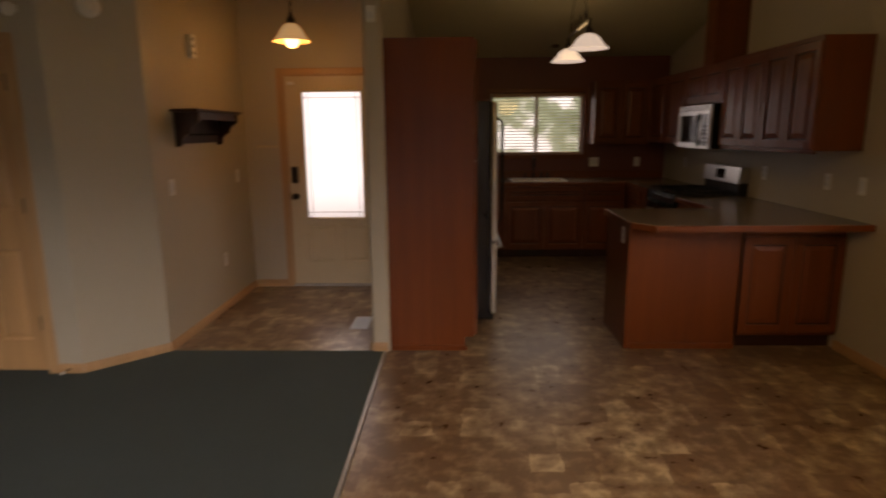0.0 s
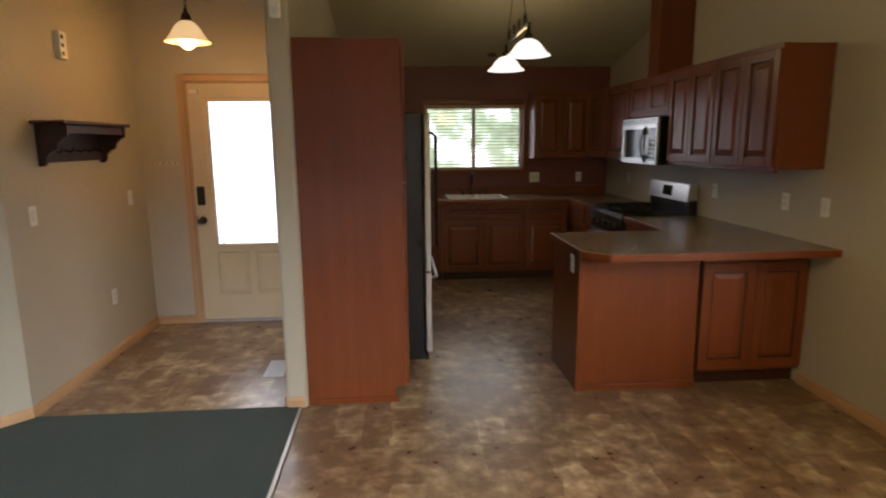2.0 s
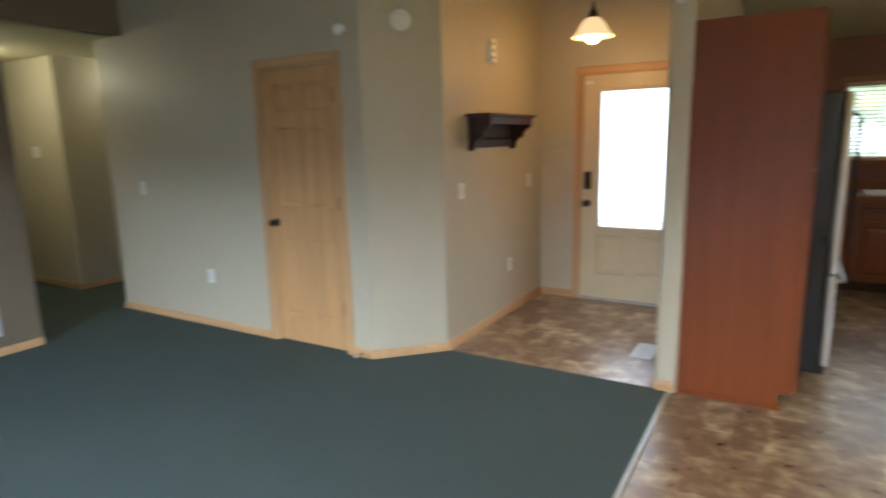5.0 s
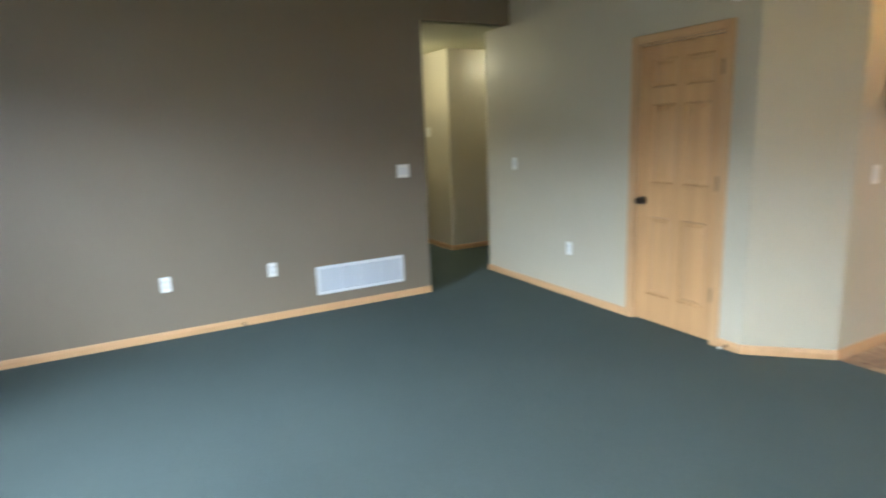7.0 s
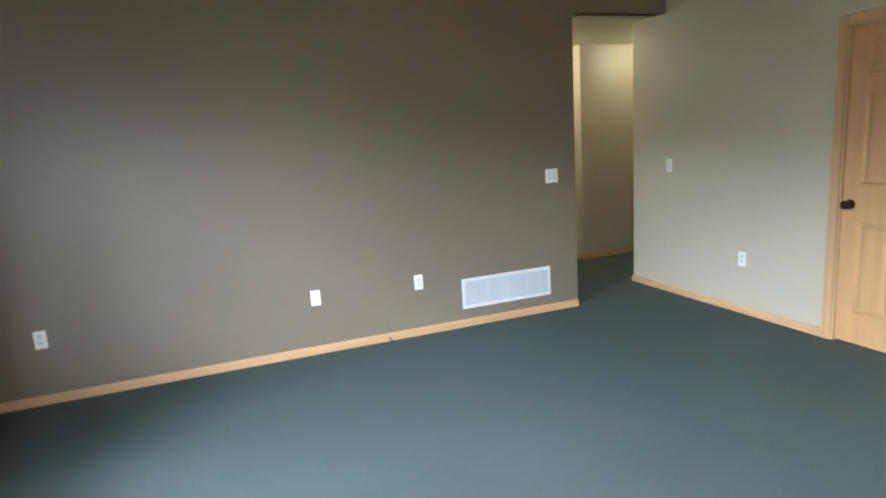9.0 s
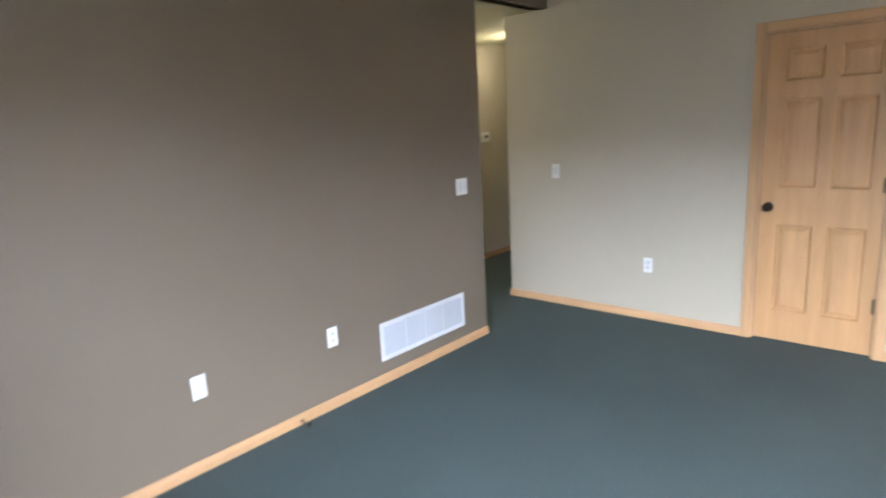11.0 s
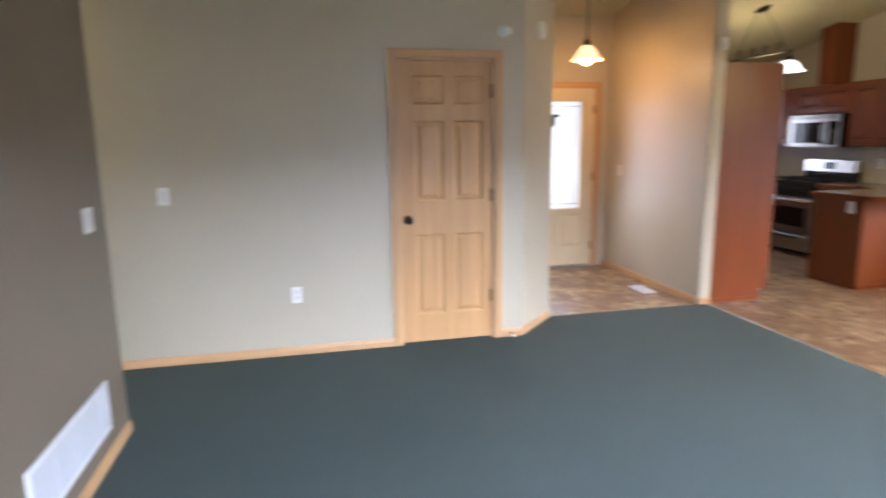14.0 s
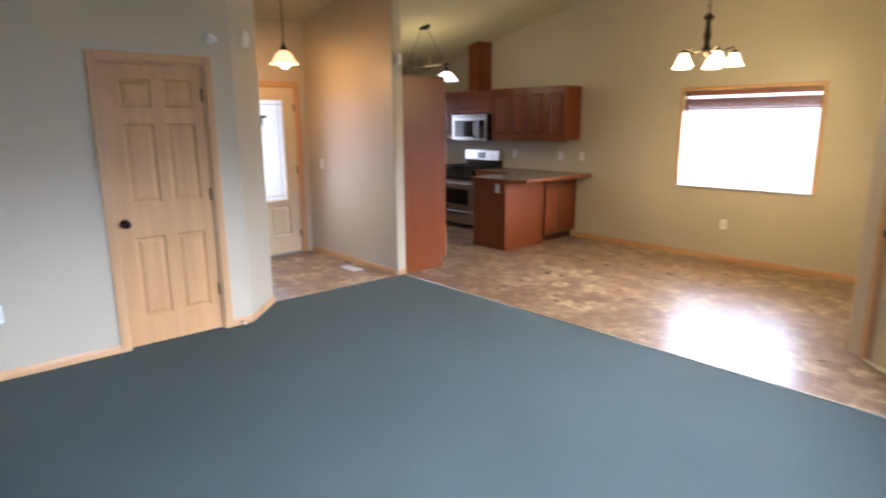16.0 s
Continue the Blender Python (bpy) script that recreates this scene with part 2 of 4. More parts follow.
def prism(bm, outline, z0, z1, bevel=0.0):
    """A flat outline in x, y raised from z0 to z1."""
    lo = [bm.verts.new((x, y, z0)) for x, y in outline]
    hi = [bm.verts.new((x, y, z1)) for x, y in outline]
    n = len(outline)
    bm.faces.new(lo[::-1])
    top = bm.faces.new(hi)
    for k in range(n):
        bm.faces.new((lo[k], lo[(k + 1) % n], hi[(k + 1) % n], hi[k]))
    if bevel:
        bmesh.ops.bevel(bm, geom=list(top.edges), offset=bevel, segments=2, affect="EDGES", profile=0.5)


def roof_z(y):
    return 3.375 - 0.2075 * abs(y + 1.0)


def wall(bm, p, q, thick, top, openings=()):
    """A wall from p to q in plan, its seen face on that line and its body to the right of the way; openings are (from, to, sill, head) along it."""
    p, q = Vector((*p, 0)), Vector((*q, 0))
    d = (q - p)
    length = d.length
    d.normalize()
    nrm = Vector((d.y, -d.x, 0)) * thick
    cuts = {0.0, length}
    for a, b, _, _ in openings:
        cuts |= {a, b}
    if abs(d.y) > 1e-3:
        s = (-1.0 - p.y) / d.y
        if 0 < s < length:
            cuts.add(s)
    cuts = sorted(cuts)
    for a, b in zip(cuts, cuts[1:]):
        if b - a < 1e-3:
            continue
        mid = (a + b) / 2
        ho = [o for o in openings if o[0] <= mid <= o[1]]
        spans = [(0.0, ho[0][2]), (ho[0][3], None)] if ho else [(0.0, None)]
        for z0, z1 in spans:
            if z1 is not None and z1 - z0 < 1e-4:
                continue
            vs = []
            for s in (a, b):
                for off in (Vector(), nrm):
                    pt = p + d * s + off
                    zt = z1 if z1 is not None else top(pt.y)
                    vs.append((bm.verts.new((pt.x, pt.y, z0)), bm.verts.new((pt.x, pt.y, zt))))
            (a0, a1), (b0, b1), (c0, c1), (e0, e1) = vs
            for f in ((a0, a1, c1, c0), (b0, e0, e1, b1), (a0, b0, b1, a1), (c0, c1, e1, e0), (a0, c0, e0, b0), (a1, b1, e1, c1)):
                bm.faces.new(f)


def wall_setting(name, p, q, material, label, thick=0.14, top=None, openings=()):
    bm = bmesh.new()
    wall(bm, p, q, thick, top or (lambda y: roof_z(y) + 0.05), openings)
    return setting(name, bm, material, label, "wall")


# ---- large structure ----
# carpet, vinyl, and the ground outside
bm = bmesh.new()
prism(bm, [(-4.45, -5.75), (0.09, -5.75), (0.09, 0.0), (-1.43, 0.0), (-1.83, -0.30), (-4.66, -0.30), (-4.66, 2.2), (-5.94, 2.2), (-5.94, -0.12), (-9.0, -0.12), (-9.0, -1.35), (-4.45, -1.35)], -0.05, 0.008)
setting("floor_carpet", bm, M_CARPET, "dark teal-grey low pile carpet, faintly worn", "carpet")
bm = bmesh.new()
prism(bm, [(0.09, -5.75), (0.30, -5.75), (0.30, -4.80), (1.15, -3.95), (3.34, -3.95), (3.34, 3.82), (0.0, 3.82), (0.0, 1.95), (-1.5, 1.95), (-1.5, 0.0), (0.09, 0.0)], -0.05, 0.0)
setting("floor_vinyl", bm, M_VINYL, "glossy brown slate-patterned sheet vinyl floor", "floor")
box_setting("floor_trim", (0.075, -4.9, 0.0), (0.10, -0.02, 0.013), M_ALU, "thin metal strip between carpet and vinyl", "trim", 0.004)
bm = bmesh.new()
prism(bm, [(-150, -150), (150, -150), (150, 150), (-150, 150)], -0.4, -0.22)
tagged(mesh_ob("ground", bm, M_GRASS), "green mown lawn around the house", "lawn", "", "structure")

# ceiling: two slopes that meet in a ridge, and the flat hall ceiling
bm = bmesh.new()
for x0, x1, y0, y1 in ((-4.36, 3.45, -5.75, -1.0), (-4.36, 3.45, -1.0, 3.85)):
    vs = [bm.verts.new((x, y, roof_z(y) + dz)) for dz in (0, 0.16) for x, y in ((x0, y0), (x1, y0), (x1, y1), (x0, y1))]
    for q in ((0, 1, 2, 3), (7, 6, 5, 4), (0, 4, 5, 1), (1, 5, 6, 2), (2, 6, 7, 3), (3, 7, 4, 0)):
        bm.faces.new([vs[k] for k in q])
setting("ceiling", bm, M_CEIL, "cream vaulted ceiling with fine texture", "ceiling")
box_setting("ceiling_hall", (-9.0, -1.4, 2.43), (-4.36, 2.2, 2.55), M_CEIL, "flat cream hall ceiling", "ceiling")

# outer walls
wall_setting("wall_east", (3.22, 3.70), (3.22, -3.98), M_WALL, "beige painted gable wall with dining window", -0.15,
             openings=[(3.70 + 1.44, 3.70 + 2.89, 0.85, 1.95)])
bm = bmesh.new()
wall(bm, (0.0, 3.70), (3.45, 3.70), -0.15, lambda y: 2.45, [(1.02, 2.185, 1.21, 1.97)])
setting("wall_north", bm, M_RED, "dark red painted kitchen wall", "wall")
wall_setting("wall_entry_back", (-1.57, 1.80), (0.0, 1.80), M_WALL, "beige entry wall round the front door", -0.15,
             openings=[(1.57 - 1.045, 1.57 - 0.145, 0.0, 2.045)])
bm = bmesh.new()
wall(bm, (-4.32, -5.76), (-4.32, -0.391), -0.12, lambda y: roof_z(y) + 0.05, [(5.76 - 1.325, 5.76 - 0.391, 0.0, 2.43)])
setting("wall_west", bm, M_TAUPE, "dark taupe accent wall with a square hall opening", "wall")
wall_setting("wall_south", (-4.5, -5.62), (0.34, -5.62), M_WALL, "beige living room wall with a wide window", 0.15,
             openings=[(1.55, 3.95, 0.6, 2.05)])
wall_setting("wall_deck", (0.20, -5.62), (0.20, -4.76), M_WALL, "short beige wall beside the patio door", 0.14)
C45 = math.sqrt(0.5)
wall_setting("wall_angled", (0.20, -4.76), (1.10, -3.86), M_WALL, "angled beige wall holding the patio door", 0.14,
             openings=[(0.135, 1.045, 0.0, 2.045)])
wall_setting("wall_dining_south", (1.10, -3.86), (3.45, -3.86), M_WALL, "beige dining wall", 0.14)

# inner walls
wall_setting("wall_closet", (-1.81, -0.39), (-4.74, -0.39), M_WALL, "beige wall with the closet door and a rounded corner", 0.12,
             openings=[(0.22, 0.92, 0.0, 2.035)])
wall_setting("wall_corner", (-1.43, 0.0), (-1.81, -0.39), M_WALL, "short angled beige wall at the entry", 0.10)
bm = bmesh.new()
wall(bm, (-1.43, 0.0), (-1.43, 1.80), -0.10, lambda y: roof_z(y) + 0.05)
setting("wall_entry_west", bm, M_WALL, "beige entry side wall", "wall")
bm = bmesh.new()
R = 0.022
pts = [(0.125, 3.70), (0.0, 3.70)]
rim = [(R - R * math.cos(radians(22.5 * k)), R - R * math.sin(radians(22.5 * k))) for k in range(5)]
rim2 = [(0.125 - R + R * math.sin(radians(22.5 * k)), R - R * math.cos(radians(22.5 * k))) for k in range(5)]
outline = pts + rim + rim2
lo = [bm.verts.new((x, y, 0)) for x, y in outline]
hi = [bm.verts.new((x, y, roof_z(y) + 0.05)) for x, y in outline]
bm.faces.new(lo[::-1])
bm.faces.new(hi)
for k in range(len(outline)):
    k2 = (k + 1) % len(outline)
    bm.faces.new((lo[k], lo[k2], hi[k2], hi[k]))
setting("wall_partition", bm, M_WALL, "beige partition wall with a rounded end", "wall")

# the closet behind the six-panel door
wall_setting("wall_closet_back", (-4.67, 0.90), (-1.53, 0.90), M_WALL, "beige closet back wall", -0.10)
box_setting("floor_closet", (-4.66, -0.299, -0.05), (-1.54, 0.90, 0.006), M_CARPET, "dark teal-grey closet carpet", "carpet")

# the hall beyond the square opening
wall_setting("wall_hall_south", (-9.0, -1.325), (-4.33, -1.325), M_WALL, "beige hall wall", 0.12, top=lambda y: 2.46)
wall_setting("wall_hall_north", (-5.86, -0.20), (-9.0, -0.20), M_WALL, "beige hall wall in warm light", 0.12, top=lambda y: 2.46)
bm = bmesh.new()
wall(bm, (-5.86, -0.09), (-5.86, 2.2), -0.12, lambda y: 2.46)
setting("wall_hall_nook", bm, M_WALL, "beige nook wall off the hall", "wall")
wall_setting("wall_hall_side", (-4.74, -0.28), (-4.74, 2.2), M_WALL, "beige wall at the hall corner", 0.12, top=lambda y: 2.46)
wall_setting("wall_hall_nook_end", (-5.86, 2.08), (-4.74, 2.08), M_WALL, "beige nook end wall", -0.12, top=lambda y: 2.46)
wall_setting("wall_hall_end", (-8.9, -1.3), (-8.9, -0.2), M_WALL, "beige hall end wall", -0.12, top=lambda y: 2.46)


def baseboard(p, q, material, side=1):
    """Moulded baseboard along a wall, standing off to the left of the way p to q."""
    p, q = Vector((*p, 0)), Vector((*q, 0))
    d = (q - p).normalized()
    n = Vector((-d.y, d.x, 0)) * side
    prof = [(0.001, 0.0), (0.014, 0.0), (0.014, 0.045), (0.010, 0.058), (0.007, 0.066), (0.001, 0.068)]
    bm = bmesh.new()
    rows = [[bm.verts.new(e + n * o + Vector((0, 0, z))) for o, z in prof] for e in (p, q)]
    for k in range(len(prof)):
        k2 = (k + 1) % len(prof)
        bm.faces.new((rows[0][k], rows[1][k], rows[1][k2], rows[0][k2]))
    bm.faces.new(rows[0])
    bm.faces.new(rows[1][::-1])
    return setting("baseboard", bm, material, "honey oak baseboard along the wall", "baseboard")


baseboard((-4.32, -1.325), (-4.32, -5.62), M_OAKY)
baseboard((-1.81, -0.39), (-1.99, -0.39), M_OAKX)
baseboard((-2.79, -0.39), (-4.75, -0.39), M_OAKX)
baseboard((-1.43, 0.0), (-1.81, -0.39), M_OAKX)
baseboard((-1.43, 1.80), (-1.43, 0.0), M_OAKY)
baseboard((-1.10, 1.80), (-1.43, 1.80), M_OAKX)
baseboard((0.0, 0.02), (0.0, 1.80), M_OAKY)
baseboard((0.11, 0.0), (0.01, 0.0), M_OAKX, 1)
baseboard((3.22, -3.86), (3.22, 0.06), M_OAKY)
baseboard((1.12, -3.86), (3.22, -3.86), M_OAKX)
baseboard((-4.33, -1.325), (-9.0, -1.325), M_OAKX, -1)
baseboard((-4.74, -0.39), (-4.74, 2.0), M_OAKY)
baseboard((-5.86, 2.0), (-5.86, -0.20), M_OAKY, 1)
baseboard((-5.86, -0.20), (-8.9, -0.20), M_OAKX, 1)
baseboard((-4.32, -5.62), (0.2, -5.62), M_OAKX)
baseboard((0.20, -5.62), (0.20, -4.76), M_OAKY)

# ---- doors ----
def raised_panel(bm, x0, z0, x1, z1, depth=0.012, y=0.0):
    """A recessed panel with a bevelled raised field, its face towards -y."""
    rings = []
    for inset, yy in ((0, y), (0.012, y + depth), (0.020, y + depth), (0.045, y + 0.002)):
        rings.append([bm.verts.new((x0 + inset, yy, z0 + inset)), bm.verts.new((x1 - inset, yy, z0 + inset)),
                      bm.verts.new((x1 - inset, yy, z1 - inset)), bm.verts.new((x0 + inset, yy, z1 - inset))])
    for a, b in zip(rings, rings[1:]):
        for k in range(4):
            bm.faces.new((a[k], a[(k + 1) % 4], b[(k + 1) % 4], b[k]))
    bm.faces.new(rings[-1])


def slab_with_holes(bm, w, h, holes, thick):
    """A slab with rectangular holes, as a grid of boxes."""
    xs = sorted({0.0, w, *[v for o in holes for v in (o[0], o[2])]})
    zs = sorted({0.0, h, *[v for o in holes for v in (o[1], o[3])]})
    for xa, xb in zip(xs, xs[1:]):
        for za, zb in zip(zs, zs[1:]):
            mx, mz = (xa + xb) / 2, (za + zb) / 2
            if any(o[0] < mx < o[2] and o[1] < mz < o[3] for o in holes):
                continue
            add_box(bm, (xa, 0, za), (xb, thick, zb))
    bmesh.ops.remove_doubles(bm, verts=bm.verts, dist=1e-5)


def knob(parent, x, z, material, name="door_knob", label="dark bronze round knob"):
    bm = bmesh.new()
    lathe(bm, [(0.0, 0.0), (0.032, 0.0), (0.032, 0.006), (0.012, 0.010), (0.011, 0.034), (0.024, 0.040), (0.028, 0.052), (0.022, 0.064), (0.0, 0.066)], 20)
    bmesh.ops.transform(bm, matrix=pose(x, 0, z, 90, 0, 0), verts=bm.verts)
    return part(name, bm, material, parent, label, True)


def hinge(parent, x, z):
    bm = bmesh.new()
    add_box(bm, (x - 0.014, -0.004, z - 0.045), (x + 0.016, 0.001, z + 0.045), 0.001)
    bmesh.ops.create_cone(bm, segments=8, radius1=0.007, radius2=0.007, depth=0.096, cap_ends=True, matrix=pose(x, -0.007, z))
    return part("hinge", bm, M_BRASS, parent, "worn metal hinge")


def casing(parent, x0, x1, h, y, material, materialx, w=0.06):
    for name, lo, hi, mt in (("casing_side", (x0 - w, y - 0.017, 0), (x0, y, h + w), material), ("casing_side", (x1, y - 0.017, 0), (x1 + w, y, h + w), material),
                             ("casing_head", (x0, y - 0.017, h), (x1, y, h + w), materialx)):
        bpart(name, lo, hi, mt, parent, 0.005, "", 2)
    d = 0.12
    for lo, hi in (((x0 - 0.001, y, 0), (x0 + 0.012, y + d, h)), ((x1 - 0.012, y, 0), (x1 + 0.001, y + d, h)), ((x0 + 0.012, y, h - 0.012), (x1 - 0.012, y + d, h + 0.001))):
        bpart("jamb", lo, hi, material, parent)


# closet door: six panels
closet = thing("door_1", "pale oak six-panel closet door with dark knob, closed", "door", pose(-2.73, -0.378, 0.0), "", "structure")
W1, H1 = 0.70, 2.035
holes = []
for xa, xb in ((0.105, 0.310), (0.390, 0.595)):
    holes += [(xa, 0.205, xb, 0.80), (xa, 1.04, xb, 1.60), (xa, 1.71, xb, 1.905)]
bm = bmesh.new()
slab_with_holes(bm, W1 - 0.03, H1 - 0.035, holes, 0.035)
bmesh.ops.translate(bm, verts=bm.verts, vec=(0.015, 0, 0.02))
part("door_slab", bm, M_MAPLE, closet)
for o in holes:
    bm = bmesh.new()
    raised_panel(bm, o[0] + 0.015, o[1] + 0.02, o[2] + 0.015, o[3] + 0.02)
    part("door_panel", bm, M_MAPLE, closet)
casing(closet, 0.0, W1, H1, -0.012, M_OAK, M_OAKX)
knob(closet, 0.065, 0.93, M_BRONZE)
for z in (0.34, 1.09, 1.82):
    hinge(closet, W1 - 0.018, z)


def entry_door(name, label, m, flip=False, keypad=False):
    """Cream exterior door with a tall obscure light over two panels."""
    d = thing(name, label, "door", m, "", "structure")
    w, h = 0.90, 2.04
    X = (lambda a: w - a) if flip else (lambda a: a)
    bm = bmesh.new()
    gl = (0.16, 0.668, 0.72, 1.868)
    pans = [(0.15, 0.22, 0.42, 0.60), (0.48, 0.22, 0.75, 0.60)]
    slab_with_holes(bm, w - 0.02, h - 0.03, [gl, *pans], 0.044)
    bmesh.ops.translate(bm, verts=bm.verts, vec=(0.01, 0, 0.022))
    part("door_slab", bm, M_CREAM, d)
    for o in pans:
        bm = bmesh.new()
        raised_panel(bm, o[0] + 0.01, o[1] + 0.022, o[2] + 0.01, o[3] + 0.022)
        part("door_panel", bm, M_CREAM, d)
    x0, z0, x1, z1 = gl[0] + 0.01, gl[1] + 0.022, gl[2] + 0.01, gl[3] + 0.022
    fw = 0.028
    for lo, hi in (((x0 - fw, -0.012, z0 - fw), (x0 + 0.004, 0.0, z1 + fw)), ((x1 - 0.004, -0.012, z0 - fw), (x1 + fw, 0.0, z1 + fw)),
                   ((x0 + 0.004, -0.012, z0 - fw), (x1 - 0.004, 0.0, z0 + 0.004)), ((x0 + 0.004, -0.012, z1 - 0.004), (x1 - 0.004, 0.0, z1 + fw))):
        bpart("glazing_bead", lo, hi, M_CREAM, d, 0.004)
    pane = bpart("pane", (x0, 0.018, z0), (x1, 0.024, z1), M_FROST, d, 0.0, "obscure white daylight-bright glass")
    pane.visible_shadow = False
    for a in (0.045, 0.51):
        bpart("came", (x0 + a, 0.015, z0), (x0 + a + 0.005, 0.0178, z1), M_BRASS, d)
    for b in (0.05, 1.145):
        bpart("came", (x0, 0.0135, z0 + b), (x1, 0.0148, z0 + b + 0.005), M_BRASS, d)
    casing(d, 0.0, w, h + 0.005, -0.015, M_OAK, M_OAKX, 0.06)
    kx = X(0.065)
    knob(d, kx, 0.90, M_BRONZE)
    if keypad:
        bpart("keypad_lock", (kx - 0.033, -0.028, 1.03), (kx + 0.033, 0.0, 1.19), M_BRONZE, d, 0.012, "dark bronze keypad lock", 3)
    else:
        knob(d, kx, 1.06, M_BRONZE, "deadbolt", "dark bronze deadbolt")
    bpart("strike", (X(0.012) - 0.008, -0.002, 0.86), (X(0.012) + 0.008, 0.002, 0.94), M_BRONZE, d)
    bpart("threshold", (0.0, -0.03, 0.0), (w, 0.10, 0.020), M_ALU, d, 0.004, "pale metal threshold")
    bpart("contact_sensor", (X(0.07) - 0.035, -0.022, 1.955), (X(0.07) + 0.035, 0.0, 1.985), M_WHITE, d, 0.004, "small white contact sensor")
    for z in (0.25, 1.05, 1.80):
        hinge(d, X(w - 0.012), z)
    return d


entry_door("door_2", "cream front door with tall obscure glass, closed", pose(-1.045, 1.815, 0.0), False, True)
_y = Vector((C45, -C45, 0))
_o = Vector((1.10, -3.86, 0)) + Vector((-C45, -C45, 0)) * 0.225 + _y * 0.015
entry_door("door_3", "cream patio door with tall bright glass, closed", pose(_o.x, _o.y, 0.0, 0, 0, -135), False, False)


# ---- windows ----
def window(name, label, m, w, h, split, reveal=0.15):
    """Sash window set into a wall opening; local x along the wall, front towards -y, sill at z = 0."""
    win = thing(name, label, "window", m, "", "structure")
    f = 0.035
    y0, y1 = reveal - 0.07, reveal - 0.01
    for lo, hi in (((0, y0, 0), (f, y1, h)), ((w - f, y0, 0), (w, y1, h)), ((f, y0, 0), (w - f, y1, f)), ((f, y0, h - f), (w - f, y1, h))):
        bpart("window_frame", lo, hi, M_VINYLFR, win, 0.004)
    xs = [f, w - f]
    if split:
        bpart("mullion", (w / 2 - 0.022, y0 + 0.006, f), (w / 2 + 0.022, y1 - 0.006, h - f), M_VINYLFR, win, 0.004)
        xs = [f, w / 2 - 0.022, w / 2 + 0.022, w - f]
    for a, b in zip(xs[::2], xs[1::2]):
        p = bpart("pane", (a, y0 + 0.028, f), (b, y0 + 0.033, h - f), M_GLASS, win)
        p.visible_shadow = False
    return win


kw = window("window_1", "kitchen sliding window with open horizontal blind", pose(1.02, 3.70, 1.21), 1.165, 0.76, True)
for lo, hi, mt in (((-0.055, -0.018, -0.055), (0.0, 0.0, 0.815), M_CHERRY), ((1.165, -0.018, -0.055), (1.22, 0.0, 0.815), M_CHERRY),
                   ((0.0, -0.018, 0.76), (1.165, 0.0, 0.815), M_CHERRYX), ((0.0, -0.03, -0.055), (1.165, 0.0, 0.0), M_CHERRYX)):
    bpart("casing", lo, hi, mt, kw, 0.004)
ww = window("window_2", "dining window full of white daylight", pose(3.22, -1.44, 0.85, 0, 0, -90), 1.45, 1.10, False)
bpart("window_sill", (-0.02, -0.03, -0.012), (1.47, 0.08, 0.012), M_VENT, ww, 0.005, "white painted sill")
for lo, hi in (((-0.042, -0.014, -0.012), (0.0, 0.0, 1.142)), ((1.45, -0.014, -0.012), (1.492, 0.0, 1.142)), ((0.0, -0.014, 1.10), (1.45, 0.0, 1.142))):
    bpart("casing", lo, hi, M_OAK, ww, 0.004)
window("window_3", "wide living room window", pose(-0.55, -5.62, 0.6, 0, 0, 180), 2.4, 1.45, True)

# blinds
bl = thing("window_blind", "tan slatted blind lowered with open slats", "blind", pose(1.03, 3.722, 1.22))
bpart("headrail", (0.0, 0.0, 0.705), (1.145, 0.05, 0.748), M_BLINDW, bl, 0.003)
slat_bm = bmesh.new()
add_box(slat_bm, (0.004, -0.022, -0.0014), (1.141, 0.022, 0.0014))
bmesh.ops.rotate(slat_bm, verts=slat_bm.verts, cent=(0, 0, 0), matrix=Matrix.Rotation(radians(12), 3, "X"))
first = part("slat", slat_bm, M_BLINDW, bl)
first.location = (0, 0.025, 0.02)
for k in range(1, 19):
    s = new("slat", first.data)
    s.parent, s.location = bl, (0, 0.025, 0.02 + 0.0375 * k)
bpart("bottom_rail", (0.0, 0.003, -0.008), (1.145, 0.047, 0.008), M_BLINDW, bl, 0.003)
for x in (0.12, 0.57, 1.02):
    bpart("ladder_tape", (x, 0.0015, 0.0), (x + 0.004, 0.003, 0.71), M_BLINDW, bl)
bl2 = thing("window_blind", "red-brown wood blind pulled up into a stack", "blind", pose(3.238, -1.45, 1.735, 0, 0, -90))
bpart("headrail", (0.0, 0.0, 0.16), (1.43, 0.055, 0.21), M_BLIND, bl2, 0.003)
sb = bmesh.new()
add_box(sb, (0.003, 0.002, 0.0), (1.427, 0.050, 0.003))
first = part("slat", sb, M_BLIND, bl2)
first.location = (0, 0, 0.022)
for k in range(1, 24):
    s = new("slat", first.data)
    s.parent, s.location = bl2, (0.002 * math.sin(k * 2.1), 0.002 * math.sin(k * 1.3), 0.022 + 0.0045 * k)
bpart("bottom_rail", (0.0, 0.0, 0.0), (1.43, 0.052, 0.018), M_BLIND, bl2, 0.003)
bpart("lift_cord", (0.72, -0.004, 0.15), (0.76, -0.001, 0.165), M_WHITE, bl2)


# ---- outside ----
def backdrop(name, p, q, z0, z1, material, label):
    bm = bmesh.new()
    vs = [bm.verts.new(v) for v in ((*p, z0), (*q, z0), (*q, z1), (*p, z1))]
    bm.faces.new(vs)
    return tagged(mesh_ob(name, bm, material), label, "backdrop", "", "structure")


